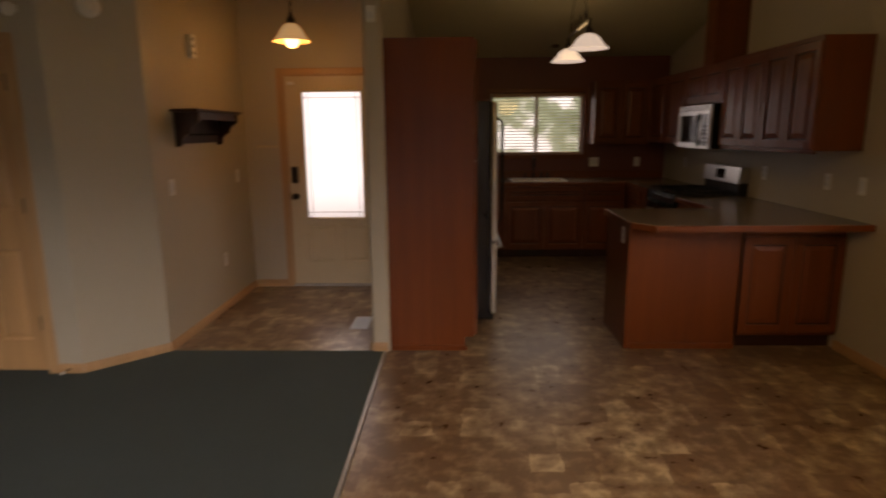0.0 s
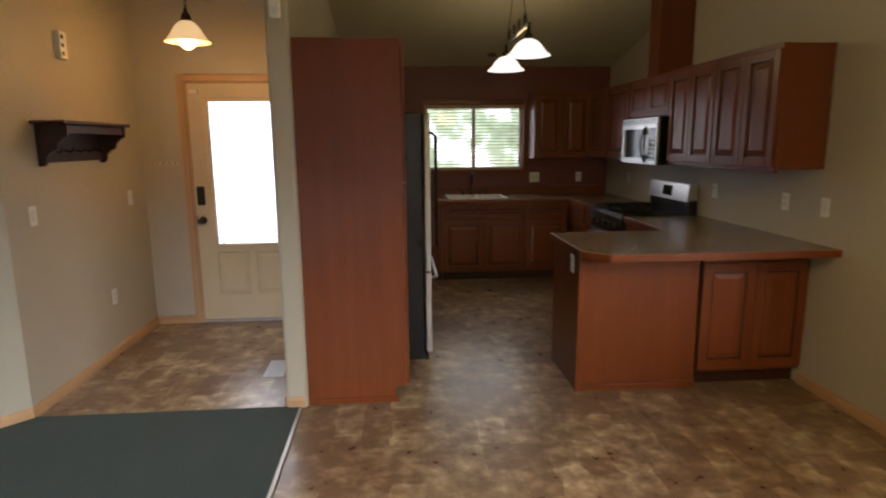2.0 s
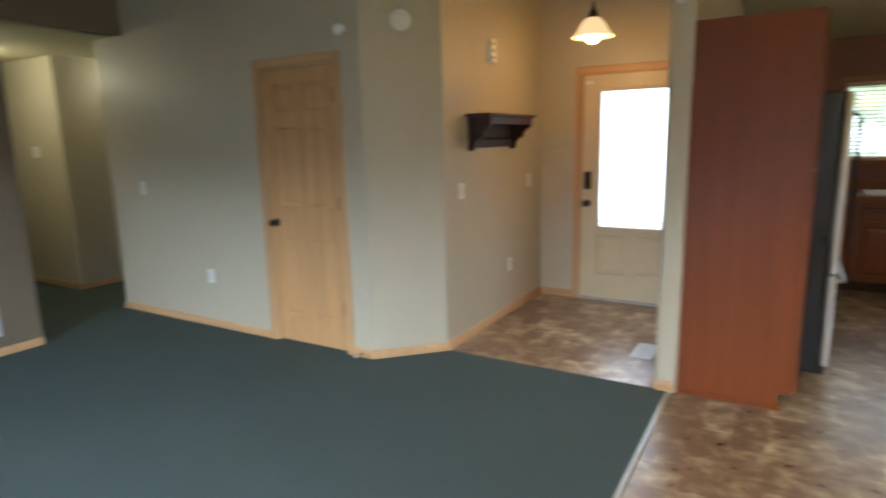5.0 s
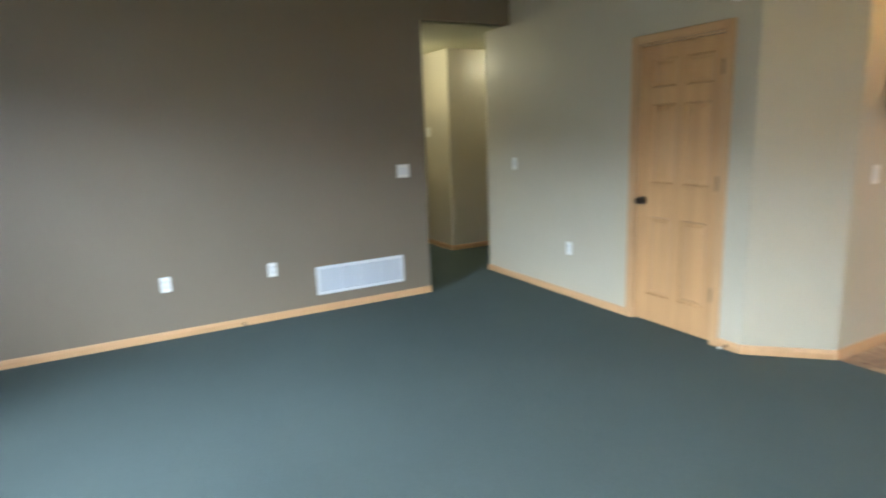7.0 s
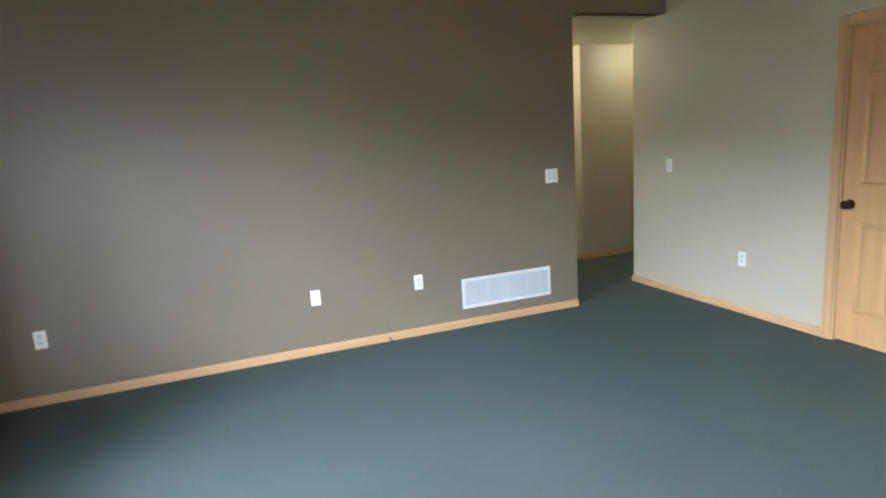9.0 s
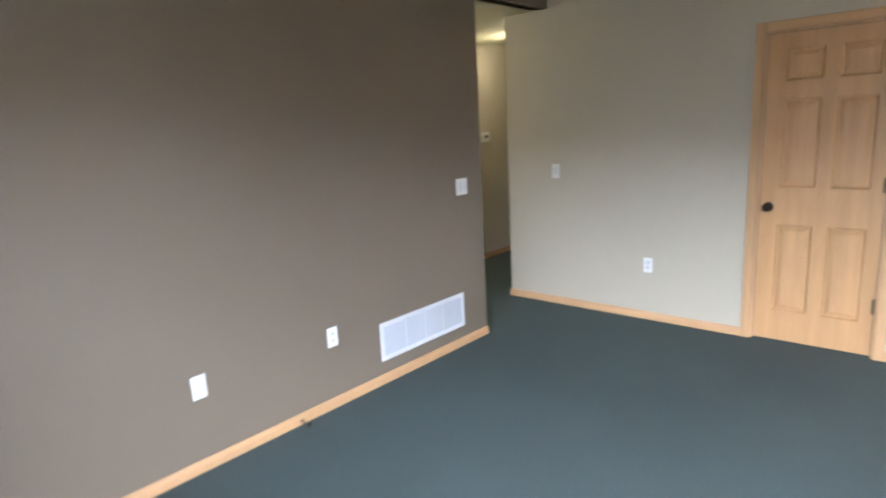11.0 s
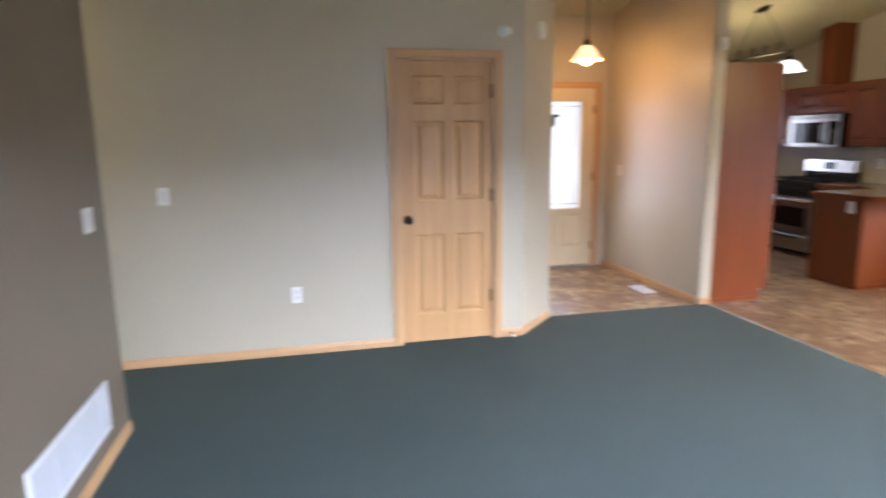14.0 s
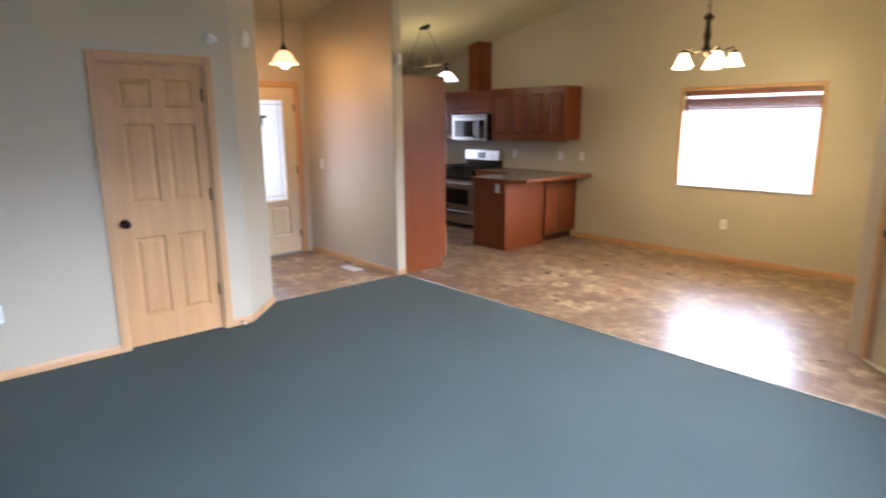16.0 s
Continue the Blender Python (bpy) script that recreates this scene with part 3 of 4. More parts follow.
# Sheet that glows by itself; the green tree blotches carry their daylight as emission.
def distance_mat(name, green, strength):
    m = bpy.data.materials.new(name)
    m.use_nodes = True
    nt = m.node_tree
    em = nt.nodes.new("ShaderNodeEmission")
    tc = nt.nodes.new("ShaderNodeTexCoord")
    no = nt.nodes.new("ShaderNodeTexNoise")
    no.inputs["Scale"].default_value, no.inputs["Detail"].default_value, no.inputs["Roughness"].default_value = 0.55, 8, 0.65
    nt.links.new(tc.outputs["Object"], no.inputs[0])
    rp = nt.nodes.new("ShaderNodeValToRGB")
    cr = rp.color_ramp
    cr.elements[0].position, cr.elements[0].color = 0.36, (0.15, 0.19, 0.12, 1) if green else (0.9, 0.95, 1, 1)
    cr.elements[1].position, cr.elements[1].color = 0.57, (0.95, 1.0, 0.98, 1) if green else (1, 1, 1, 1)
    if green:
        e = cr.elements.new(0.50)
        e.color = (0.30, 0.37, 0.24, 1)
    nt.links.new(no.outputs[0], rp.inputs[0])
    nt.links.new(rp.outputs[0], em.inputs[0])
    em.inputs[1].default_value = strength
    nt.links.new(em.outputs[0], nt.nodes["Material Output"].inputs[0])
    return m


backdrop("backdrop_trees", (-25, 26), (40, 26), -0.22, 16, distance_mat("glowing_trees_and_sky", True, 7.0), "glowing backdrop of hazy trees and white sky beyond the yard")
backdrop("backdrop_east", (14, -30), (14, 14), -0.22, 16, distance_mat("white_sky", False, 2.4), "white overcast sky")
backdrop("backdrop_porch", (-6, 7.2), (0.9, 7.2), -0.22, 6, distance_mat("white_sky_north", False, 7.0), "white overcast sky")
backdrop("backdrop_south", (-30, -22), (20, -22), -0.22, 10, distance_mat("white_sky_south", False, 1.2), "white overcast sky")
bm = bmesh.new()
add_box(bm, (-6.0, 8.0, -0.22), (14.0, 13.0, -0.19))
tagged(mesh_ob("road", bm, M_CONC), "pale concrete driveway across the lawn", "driveway", "", "structure")
bm = bmesh.new()
add_box(bm, (-2.2, 2.0, -0.22), (0.6, 8.0, -0.10))
tagged(mesh_ob("pavement", bm, M_CONC), "pale concrete front walk", "pavement", "", "structure")
bm = bmesh.new()
add_box(bm, (0.36, -8.0, -0.22), (8.0, -4.02, -0.06))
tagged(mesh_ob("deck", bm, M_CONC), "pale deck outside the patio door", "deck", "", "structure")


# ---- plates, vents, sensors ----
def plate(label, m, kind, gangs=1, group="wall plates"):
    """Cover plate with its switches or sockets, front towards -y, centred."""
    t = thing("light_switch" if kind == "switch" else "wall_outlet", label, "switch" if kind == "switch" else "outlet", m, group)
    w = 0.07 + 0.046 * (gangs - 1)
    bpart("cover_plate", (-w / 2, -0.006, -0.057), (w / 2, 0.0, 0.057), M_WHITE, t, 0.0025)
    for g in range(gangs):
        cx = (g - (gangs - 1) / 2) * 0.046
        if kind == "switch":
            bpart("rocker", (cx - 0.016, -0.009, -0.033), (cx + 0.016, -0.005, 0.033), M_VENT, t, 0.002)
        else:
            for cz in (-0.02, 0.02):
                bm = bmesh.new()
                add_box(bm, (cx - 0.016, -0.008, cz - 0.014), (cx + 0.016, -0.005, cz + 0.014), 0.004)
                r = part("receptacle", bm, M_VENT, t)
                for dx in (-0.006, 0.006):
                    bpart("slot", (cx + dx - 0.001, -0.0085, cz - 0.003), (cx + dx + 0.001, -0.0079, cz + 0.007), M_DARK, r)
        for cz in ((-0.045, 0.045) if kind == "switch" else (0.0,)):
            bpart("screw", (cx - 0.003, -0.0072, cz - 0.003), (cx + 0.003, -0.0055, cz + 0.003), M_VENT, t, 0.001)
    return t


plate("white double rocker switch on the taupe wall", pose(-4.32, -1.556, 1.15, 0, 0, 90), "switch", 2)
for y in (-2.765, -3.555, -5.26):
    plate("white duplex outlet on the taupe wall", pose(-4.32, y, 0.43, 0, 0, 90), "outlet")
plate("white single switch on the beige closet wall", pose(-4.26, -0.39, 1.15), "switch")
plate("white duplex outlet beside the closet door", pose(-3.464, -0.39, 0.44), "outlet")
plate("white switch at the entry corner", pose(-1.43, 0.235, 1.14, 0, 0, 90), "switch", 1)
plate("white switch near the front door", pose(-1.43, 1.50, 1.13, 0, 0, 90), "switch")
plate("white outlet low on the entry wall", pose(-1.43, 1.08, 0.435, 0, 0, 90), "outlet")
plate("white outlet below the dining window", pose(3.22, -2.03, 0.43, 0, 0, -90), "outlet")
plate("white outlet above the peninsula counter", pose(3.22, 0.34, 1.14, 0, 0, -90), "outlet")
plate("white switch at the end of the peninsula", pose(3.22, -0.025, 1.14, 0, 0, -90), "switch")
plate("white outlet beside the range", pose(3.22, 1.213, 1.14, 0, 0, -90), "outlet")
plate("white outlet near the kitchen corner", pose(3.22, 3.0, 1.14, 0, 0, -90), "outlet")
plate("white double switch on the red kitchen wall", pose(2.33, 3.70, 1.115), "switch", 2)
plate("white outlet on the red kitchen wall", pose(2.87, 3.70, 1.115), "outlet")
plate("white double switch on the hall wall", pose(-6.40, -0.20, 1.47), "switch", 2)
plate("white switch on the entry partition", pose(0.0, 1.48, 1.13, 0, 0, -90), "switch")

# return-air grille on the taupe wall
gr = thing("return_air_grille", "white louvred return-air grille on the taupe wall", "vent", pose(-4.32, -2.408, 0.155, 0, 0, 90))
GW, GH = 0.81, 0.245
bpart("backing", (0.02, -0.002, 0.02), (GW - 0.02, 0.0, GH - 0.02), M_DARK, gr)
for lo, hi in (((0, -0.012, 0), (GW, 0, 0.026)), ((0, -0.012, GH - 0.026), (GW, 0, GH)), ((0, -0.012, 0.026), (0.026, 0, GH - 0.026)), ((GW - 0.026, -0.012, 0.026), (GW, 0, GH - 0.026))):
    bpart("frame", lo, hi, M_VENT, gr, 0.003)
sb = bmesh.new()
add_box(sb, (0.026, -0.0045, -0.0055), (GW - 0.026, -0.0025, 0.0055))
bmesh.ops.rotate(sb, verts=sb.verts, cent=(0, -0.0035, 0), matrix=Matrix.Rotation(radians(-32), 3, "X"))
first = part("louvre", sb, M_LOUVRE, gr)
first.location = (0, -0.003, 0.034)
for k in range(1, 18):
    s = new("louvre", first.data)
    s.parent, s.location = gr, (0, -0.003, 0.034 + 0.0105 * k)
for x in (0.22, 0.40, 0.58):
    bpart("rib", (x - 0.002, -0.0095, 0.026), (x + 0.002, -0.003, GH - 0.026), M_VENT, gr)


def floor_register(label, m):
    r = thing("floor_register", label, "vent", m, "floor registers")
    w, l = 0.14, 0.30
    bpart("backing", (0.012, 0.012, 0.0), (w - 0.012, l - 0.012, 0.002), M_DARK, r)
    for lo, hi in (((0, 0, 0), (w, 0.018, 0.006)), ((0, l - 0.018, 0), (w, l, 0.006)), ((0, 0.018, 0), (0.018, l - 0.018, 0.006)), ((w - 0.018, 0.018, 0), (w, l - 0.018, 0.006))):
        bpart("frame", lo, hi, M_VENT, r, 0.002)
    sb = bmesh.new()
    add_box(sb, (0.018, -0.003, 0.002), (w - 0.018, 0.003, 0.005))
    f = part("slat", sb, M_VENT, r)
    f.location = (0, 0.03, 0)
    for k in range(1, 20):
        s = new("slat", f.data)
        s.parent, s.location = r, (0, 0.03 + 0.0127 * k, 0)


floor_register("white metal floor register on the entry vinyl", pose(-0.25, 0.48, 0.0))
floor_register("white metal floor register on the carpet", pose(-3.80, -5.42, 0.008, 0, 0, -90))

# detectors and small boxes
sd = thing("smoke_detector", "round white smoke detector on the angled wall", "detector", pose(-1.62, -0.195, 2.27, 0, 0, 44.3))
bm = bmesh.new()
lathe(bm, [(0.0, 0.0), (0.066, 0.0), (0.066, 0.012), (0.058, 0.026), (0.040, 0.034), (0.0, 0.036)], 28)
bmesh.ops.rotate(bm, verts=bm.verts, cent=(0, 0, 0), matrix=Matrix.Rotation(radians(90), 3, "X"))
part("housing", bm, M_WHITE, sd, "", True)
bm = bmesh.new()
lathe(bm, [(0.030, 0.0335), (0.034, 0.037), (0.038, 0.0335)], 24)
bmesh.ops.rotate(bm, verts=bm.verts, cent=(0, 0, 0), matrix=Matrix.Rotation(radians(90), 3, "X"))
part("vent_ring", bm, M_VENT, sd)
ms = thing("motion_sensor", "small white round sensor above the closet door", "sensor", pose(-1.968, -0.39, 2.224))
bm = bmesh.new()
lathe(bm, [(0.0, 0.0), (0.040, 0.0), (0.038, 0.016), (0.022, 0.040), (0.0, 0.048)], 20)
bmesh.ops.rotate(bm, verts=bm.verts, cent=(0, 0, 0), matrix=Matrix.Rotation(radians(90), 3, "X"))
part("housing", bm, M_WHITE, ms, "", True)
bpart("bracket", (0.02, -0.02, -0.02), (0.055, 0.0, 0.02), M_WHITE, ms, 0.004)
es = thing("motion_sensor", "white motion sensor high on the partition end", "sensor", pose(0.062, 0.0, 2.235))
bpart("housing", (-0.028, -0.04, -0.045), (0.028, 0.0, 0.05), M_WHITE, es, 0.008, "", 2)
bpart("lens", (-0.018, -0.044, -0.03), (0.018, -0.038, 0.01), M_VENT, es, 0.003)
dc = thing("door_chime", "white door chime box with three dark openings", "chime", pose(-1.43, 0.715, 2.16, 0, 0, 90))
bpart("cover", (-0.04, -0.04, -0.085), (0.04, 0.0, 0.085), M_WHITE, dc, 0.006, "", 2)
for z in (-0.06, 0.0, 0.06):
    bpart("sound_opening", (-0.028, -0.0415, z * 0.85 - 0.012), (-0.002, -0.0395, z * 0.85 + 0.012), M_DARK, dc, 0.0, "dark square opening")
th = thing("thermostat", "white thermostat with dark display in the hall nook", "thermostat", pose(-5.86, 0.74, 1.41, 0, 0, 90))
bpart("body", (-0.06, -0.03, -0.05), (0.06, 0.0, 0.05), M_WHITE, th, 0.006, "", 2)
bpart("display", (-0.03, -0.032, -0.012), (0.03, -0.0295, 0.03), M_BLKGLASS, th)
kh = thing("key_hooks", "row of small pale key hooks by the front door", "hooks", pose(-1.23, 1.80, 1.385))
bpart("rail", (-0.10, -0.010, -0.012), (0.10, 0.0, 0.012), M_CREAM, kh, 0.003)
for x in (-0.075, -0.025, 0.025, 0.075):
    bm = bmesh.new()
    tube(bm, [(x, -0.010, 0.0), (x, -0.028, -0.002), (x, -0.034, 0.012)], 0.003, 6)
    part("hook", bm, M_BRASS, kh)

# wall shelf in the entry
sh = thing("wall_shelf", "dark walnut wall shelf with scrolled brackets", "shelf", pose(-1.43, 0.31, 1.42, 0, 0, 90))
SL = 0.86
bpart("top_board", (0.0, -0.20, 0.245), (SL, 0.0, 0.268), M_WALNUT, sh, 0.006, "", 2)
bpart("back_board", (0.05, -0.022, 0.02), (SL - 0.05, 0.0, 0.244), M_WALNUT, sh, 0.003)
bpart("apron", (0.075, -0.175, 0.19), (SL - 0.075, -0.155, 0.2445), M_WALNUT, sh, 0.003)
for x in (0.05, SL - 0.075):
    outline = [(0.0, 0.0), (-0.03, 0.0), (-0.045, 0.02), (-0.05, 0.055), (-0.08, 0.085), (-0.11, 0.095), (-0.12, 0.13), (-0.15, 0.16), (-0.18, 0.175), (-0.185, 0.244), (0.0, 0.244)]
    bm = bmesh.new()
    a = [bm.verts.new((x, y, z)) for y, z in outline]
    b = [bm.verts.new((x + 0.025, y, z)) for y, z in outline]
    bm.faces.new(a)
    bm.faces.new(b[::-1])
    for k in range(len(outline)):
        k2 = (k + 1) % len(outline)
        bm.faces.new((a[k], a[k2], b[k2], b[k]))
    part("bracket", bm, M_WALNUT, sh)
for k in range(5):
    x = 0.18 + k * (SL - 0.36) / 4
    bm = bmesh.new()
    tube(bm, [(x, -0.022, 0.09), (x, -0.06, 0.08), (x, -0.075, 0.095), (x, -0.075, 0.11)], 0.006, 8)
    part("coat_hook", bm, M_BRONZE, sh, "dark bronze coat hook")


# ---- lamps ----
def point(name, at, watts, colour, size=0.05):
    la = bpy.data.lights.new(name, "POINT")
    la.energy, la.color, la.shadow_soft_size = watts, colour, size
    ob = new(name, la)
    ob.location = at
    return ob


def bell_shade(bm, r, h, fl=0.0):
    prof = [(0.03, h), (0.04, h * 0.98), (r * 0.40, h * 0.88), (r * 0.58, h * 0.66), (r * 0.70, h * 0.40), (r * 0.84, h * 0.17), (r * 0.97, h * 0.04), (r, 0.0)]
    inner = [(a - 0.006, b) for a, b in reversed(prof)]
    lathe(bm, prof + inner, 28)


def chain(bm, x, y, z0, z1, pitch=0.03):
    n = max(1, int((z1 - z0) / pitch))
    for k in range(n):
        c = z0 + (k + 0.5) * (z1 - z0) / n
        a = 0 if k % 2 else 90
        pts = [Vector((0.008 * math.cos(t), 0, 0.02 * math.sin(t))) for t in [2 * math.pi * i / 10 for i in range(11)]]
        rot = Matrix.Rotation(radians(a), 3, "Z")
        tube(bm, [rot @ p + Vector((x, y, c)) for p in pts], 0.0022, 5)


ENTRY = (-0.70, 0.93)
zc = roof_z(ENTRY[1])
pl = thing("pendant_lamp", "entry pendant lamp with glowing amber bell shade", "lamp", pose(*ENTRY, 0.0))
bm = bmesh.new()
lathe(bm, [(0.0, zc - 0.045), (0.03, zc - 0.04), (0.06, zc - 0.02), (0.062, zc + 0.02), (0.0, zc + 0.02)], 24)
part("canopy", bm, M_BRONZE, pl, "dark bronze canopy", True)
bm = bmesh.new()
chain(bm, 0, 0, 2.42, zc - 0.03)
tube(bm, [(0.006, 0.004, 2.40), (0.008, -0.004, zc - 0.04)], 0.003, 6)
part("chain", bm, M_BRONZE, pl)
bm = bmesh.new()
lathe(bm, [(0.0, 2.44), (0.012, 2.435), (0.014, 2.41), (0.03, 2.39), (0.034, 2.36), (0.02, 2.35), (0.0, 2.35)], 20)
part("socket", bm, M_BRONZE, pl, "", True)
bm = bmesh.new()
bell_shade(bm, 0.148, 0.135)
bmesh.ops.translate(bm, verts=bm.verts, vec=(0, 0, 2.215))
o = part("shade", bm, M_SHADE_WARM, pl, "glowing amber glass bell shade", True)
bm = bmesh.new()
bmesh.ops.create_uvsphere(bm, u_segments=18, v_segments=12, radius=0.055, matrix=pose(0, 0, 2.225))
o = part("bulb", bm, M_BULB, pl, "lit globe bulb", True)
point("pendant_light", (*ENTRY, 2.15), 31, (1.0, 0.50, 0.14), 0.06)

# island light over the kitchen floor
IX, IY = 1.64, 1.46
il = thing("island_light", "wrought iron island light with two white bell shades", "lamp", pose(IX, IY, 0.0))
zi = roof_z(IY)
bm = bmesh.new()
lathe(bm, [(0.0, zi - 0.04), (0.05, zi - 0.035), (0.065, zi - 0.01), (0.066, zi + 0.02), (0.0, zi + 0.02)], 24)
bmesh.ops.scale(bm, vec=(0.7, 1.7, 1), verts=bm.verts)
part("canopy", bm, M_BRONZE, il, "", True)
for s in (-1, 1):
    bm = bmesh.new()
    tube(bm, [(0, 0.06 * s, zi - 0.03), (0, 0.40 * s, 2.37)], 0.004, 6)
    part("hanging_rod", bm, M_BRONZE, il)
bm = bmesh.new()
tube(bm, [(0, -0.47, 2.36), (0, 0.47, 2.36)], 0.011, 8)
part("bar", bm, M_BRONZE, il)
for s in (-1, 1):
    for c in (0.10, 0.30):
        bm = bmesh.new()
        pts = []
        for k in range(22):
            a = k / 21 * 3.6 * math.pi
            r = 0.012 + 0.0038 * a
            pts.append((0, s * (c + r * math.cos(a)), 2.42 + r * math.sin(a)))
        tube(bm, pts, 0.005, 6)
        part("scroll", bm, M_BRONZE, il)
    bm = bmesh.new()
    lathe(bm, [(0.0, 2.36), (0.013, 2.355), (0.013, 2.31), (0.03, 2.295), (0.035, 2.265), (0.0, 2.26)], 16, 0, s * 0.44)
    part("socket", bm, M_BRONZE, il, "", True)
    bm = bmesh.new()
    bell_shade(bm, 0.160, 0.115)
    bmesh.ops.translate(bm, verts=bm.verts, vec=(0, s * 0.44, 2.145))
    part("shade", bm, M_SHADE_OFF, il, "white glass bell shade", True)
    bm = bmesh.new()
    bmesh.ops.create_uvsphere(bm, u_segments=16, v_segments=10, radius=0.045, matrix=pose(0, s * 0.44, 2.20))
    part("bulb", bm, M_SHADE, il, "", True)

point("island_lamp_light", (IX, IY, 2.26), 18, (1.0, 0.76, 0.36), 0.2)

# dining chandelier
CX, CY = 1.75, -2.35
ch = thing("chandelier", "bronze five-arm chandelier with lit white bell shades", "chandelier", pose(CX, CY, -0.05, 0, 0, 12))
zc = roof_z(CY) + 0.05
bm = bmesh.new()
lathe(bm, [(0.0, zc - 0.05), (0.04, zc - 0.045), (0.07, zc - 0.01), (0.07, zc + 0.02), (0.0, zc + 0.02)], 24)
part("canopy", bm, M_BRONZE, ch, "", True)
bm = bmesh.new()
chain(bm, 0, 0, 2.58, zc - 0.04)
tube(bm, [(0.008, 0.004, 2.56), (0.01, -0.004, zc - 0.04)], 0.0035, 6)
part("chain", bm, M_BRONZE, ch)
bm = bmesh.new()
lathe(bm, [(0.0, 2.60), (0.015, 2.59), (0.04, 2.57), (0.045, 2.55), (0.018, 2.53), (0.022, 2.46), (0.034, 2.40), (0.02, 2.34), (0.03, 2.31), (0.045, 2.28), (0.03, 2.25), (0.012, 2.23), (0.0, 2.22)], 20)
part("stem", bm, M_BRONZE, ch, "", True)
for k in range(5):
    a = radians(72 * k)
    c, s = math.cos(a), math.sin(a)
    bm = bmesh.new()
    tube(bm, [(r * c, r * s, z) for r, z in ((0.02, 2.30), (0.07, 2.27), (0.13, 2.26), (0.19, 2.29), (0.22, 2.30), (0.235, 2.27))], 0.007, 8)
    part("arm", bm, M_BRONZE, ch)
    bm = bmesh.new()
    lathe(bm, [(0.0, 2.275), (0.022, 2.27), (0.028, 2.24), (0.0, 2.235)], 16, 0.235 * c, 0.235 * s)
    part("socket", bm, M_BRONZE, ch, "", True)
    bm = bmesh.new()
    bell_shade(bm, 0.085, 0.11)
    bmesh.ops.translate(bm, verts=bm.verts, vec=(0.235 * c, 0.235 * s, 2.135))
    part("shade", bm, M_SHADE, ch, "lit white glass bell shade", True)
    bm = bmesh.new()
    bmesh.ops.create_uvsphere(bm, u_segments=12, v_segments=8, radius=0.032, matrix=pose(0.235 * c, 0.235 * s, 2.175))
    part("bulb", bm, M_BULB, ch, "", True)
point("chandelier_light", (CX, CY, 2.05), 80, (1.0, 0.71, 0.26), 0.2)
# the bells open downwards and throw most of their light below them
down = bpy.data.lights.new("chandelier_down_light", "SPOT")
down.energy, down.color, down.shadow_soft_size, down.spot_size, down.spot_blend = 110, (1.0, 0.71, 0.30), 0.2, radians(165), 0.5
new("chandelier_down_light", down).matrix_world = look((CX, CY, 2.10), (CX, CY + 0.001, 0))

# hall ceiling lamp, round the corner
hl = thing("ceiling_lamp", "small flush glass ceiling lamp lighting the hall", "lamp", pose(-6.0, -0.92, 2.43))
bm = bmesh.new()
lathe(bm, [(0.0, 0.0), (0.13, 0.0), (0.13, -0.02), (0.0, -0.02)], 24)
part("base", bm, M_BRONZE, hl)
bm = bmesh.new()
lathe(bm, [(0.12, -0.021), (0.11, -0.05), (0.07, -0.085), (0.0, -0.095)], 24)
part("shade", bm, M_SHADE, hl, "lit white glass bowl", True)
point("hall_light", (-6.0, -0.92, 2.27), 30, (1.0, 0.87, 0.54), 0.08)

# bare globe on the nook ceiling
ng = thing("ceiling_lamp", "small lit glass globe on the nook ceiling", "lamp", pose(-5.34, 0.56, 2.43))
bm = bmesh.new()
lathe(bm, [(0.0, 0.0), (0.055, 0.0), (0.052, -0.02), (0.035, -0.035), (0.0, -0.035)], 20)
part("base", bm, M_BRONZE, ng, "dark bronze base", True)
bm = bmesh.new()
bmesh.ops.create_uvsphere(bm, u_segments=18, v_segments=12, radius=0.046, matrix=pose(0, 0, -0.077))
part("globe", bm, M_SHADE, ng, "lit white glass globe", True)
point("nook_light", (-5.34, 0.56, 2.26), 12, (1.0, 0.87, 0.54), 0.05)

# door stop on the baseboard by the closet door
ds = thing("door_stop", "small spring door stop on the oak baseboard", "door stop", pose(-1.90, -0.404, 0.035))
bm = bmesh.new()
tube(bm, [(0, 0, 0), (0, -0.004, 0)], 0.011, 10)
part("mount", bm, M_BRASS, ds)
bm = bmesh.new()
tube(bm, [(0.006 * math.cos(k * 0.9), -0.004 - 0.0016 * k, 0.006 * math.sin(k * 0.9)) for k in range(36)], 0.0014, 5)
part("spring", bm, M_BRASS, ds)
bm = bmesh.new()
tube(bm, [(0, -0.060, 0), (0, -0.072, 0)], 0.009, 10)
part("tip", bm, M_WHITE, ds, "white rubber tip")
stop = copy_thing(ds, pose(-4.306, -3.03, 0.030, 0, 0, 90))
tagged(stop, "small dark spring door stop on the taupe wall baseboard", "door stop")
for c in stop.children:
    if c.name.startswith("tip"):
        c.data = c.data.copy()
        c.data.materials[0] = M_BRONZE
        c["label"] = "dark rubber tip"


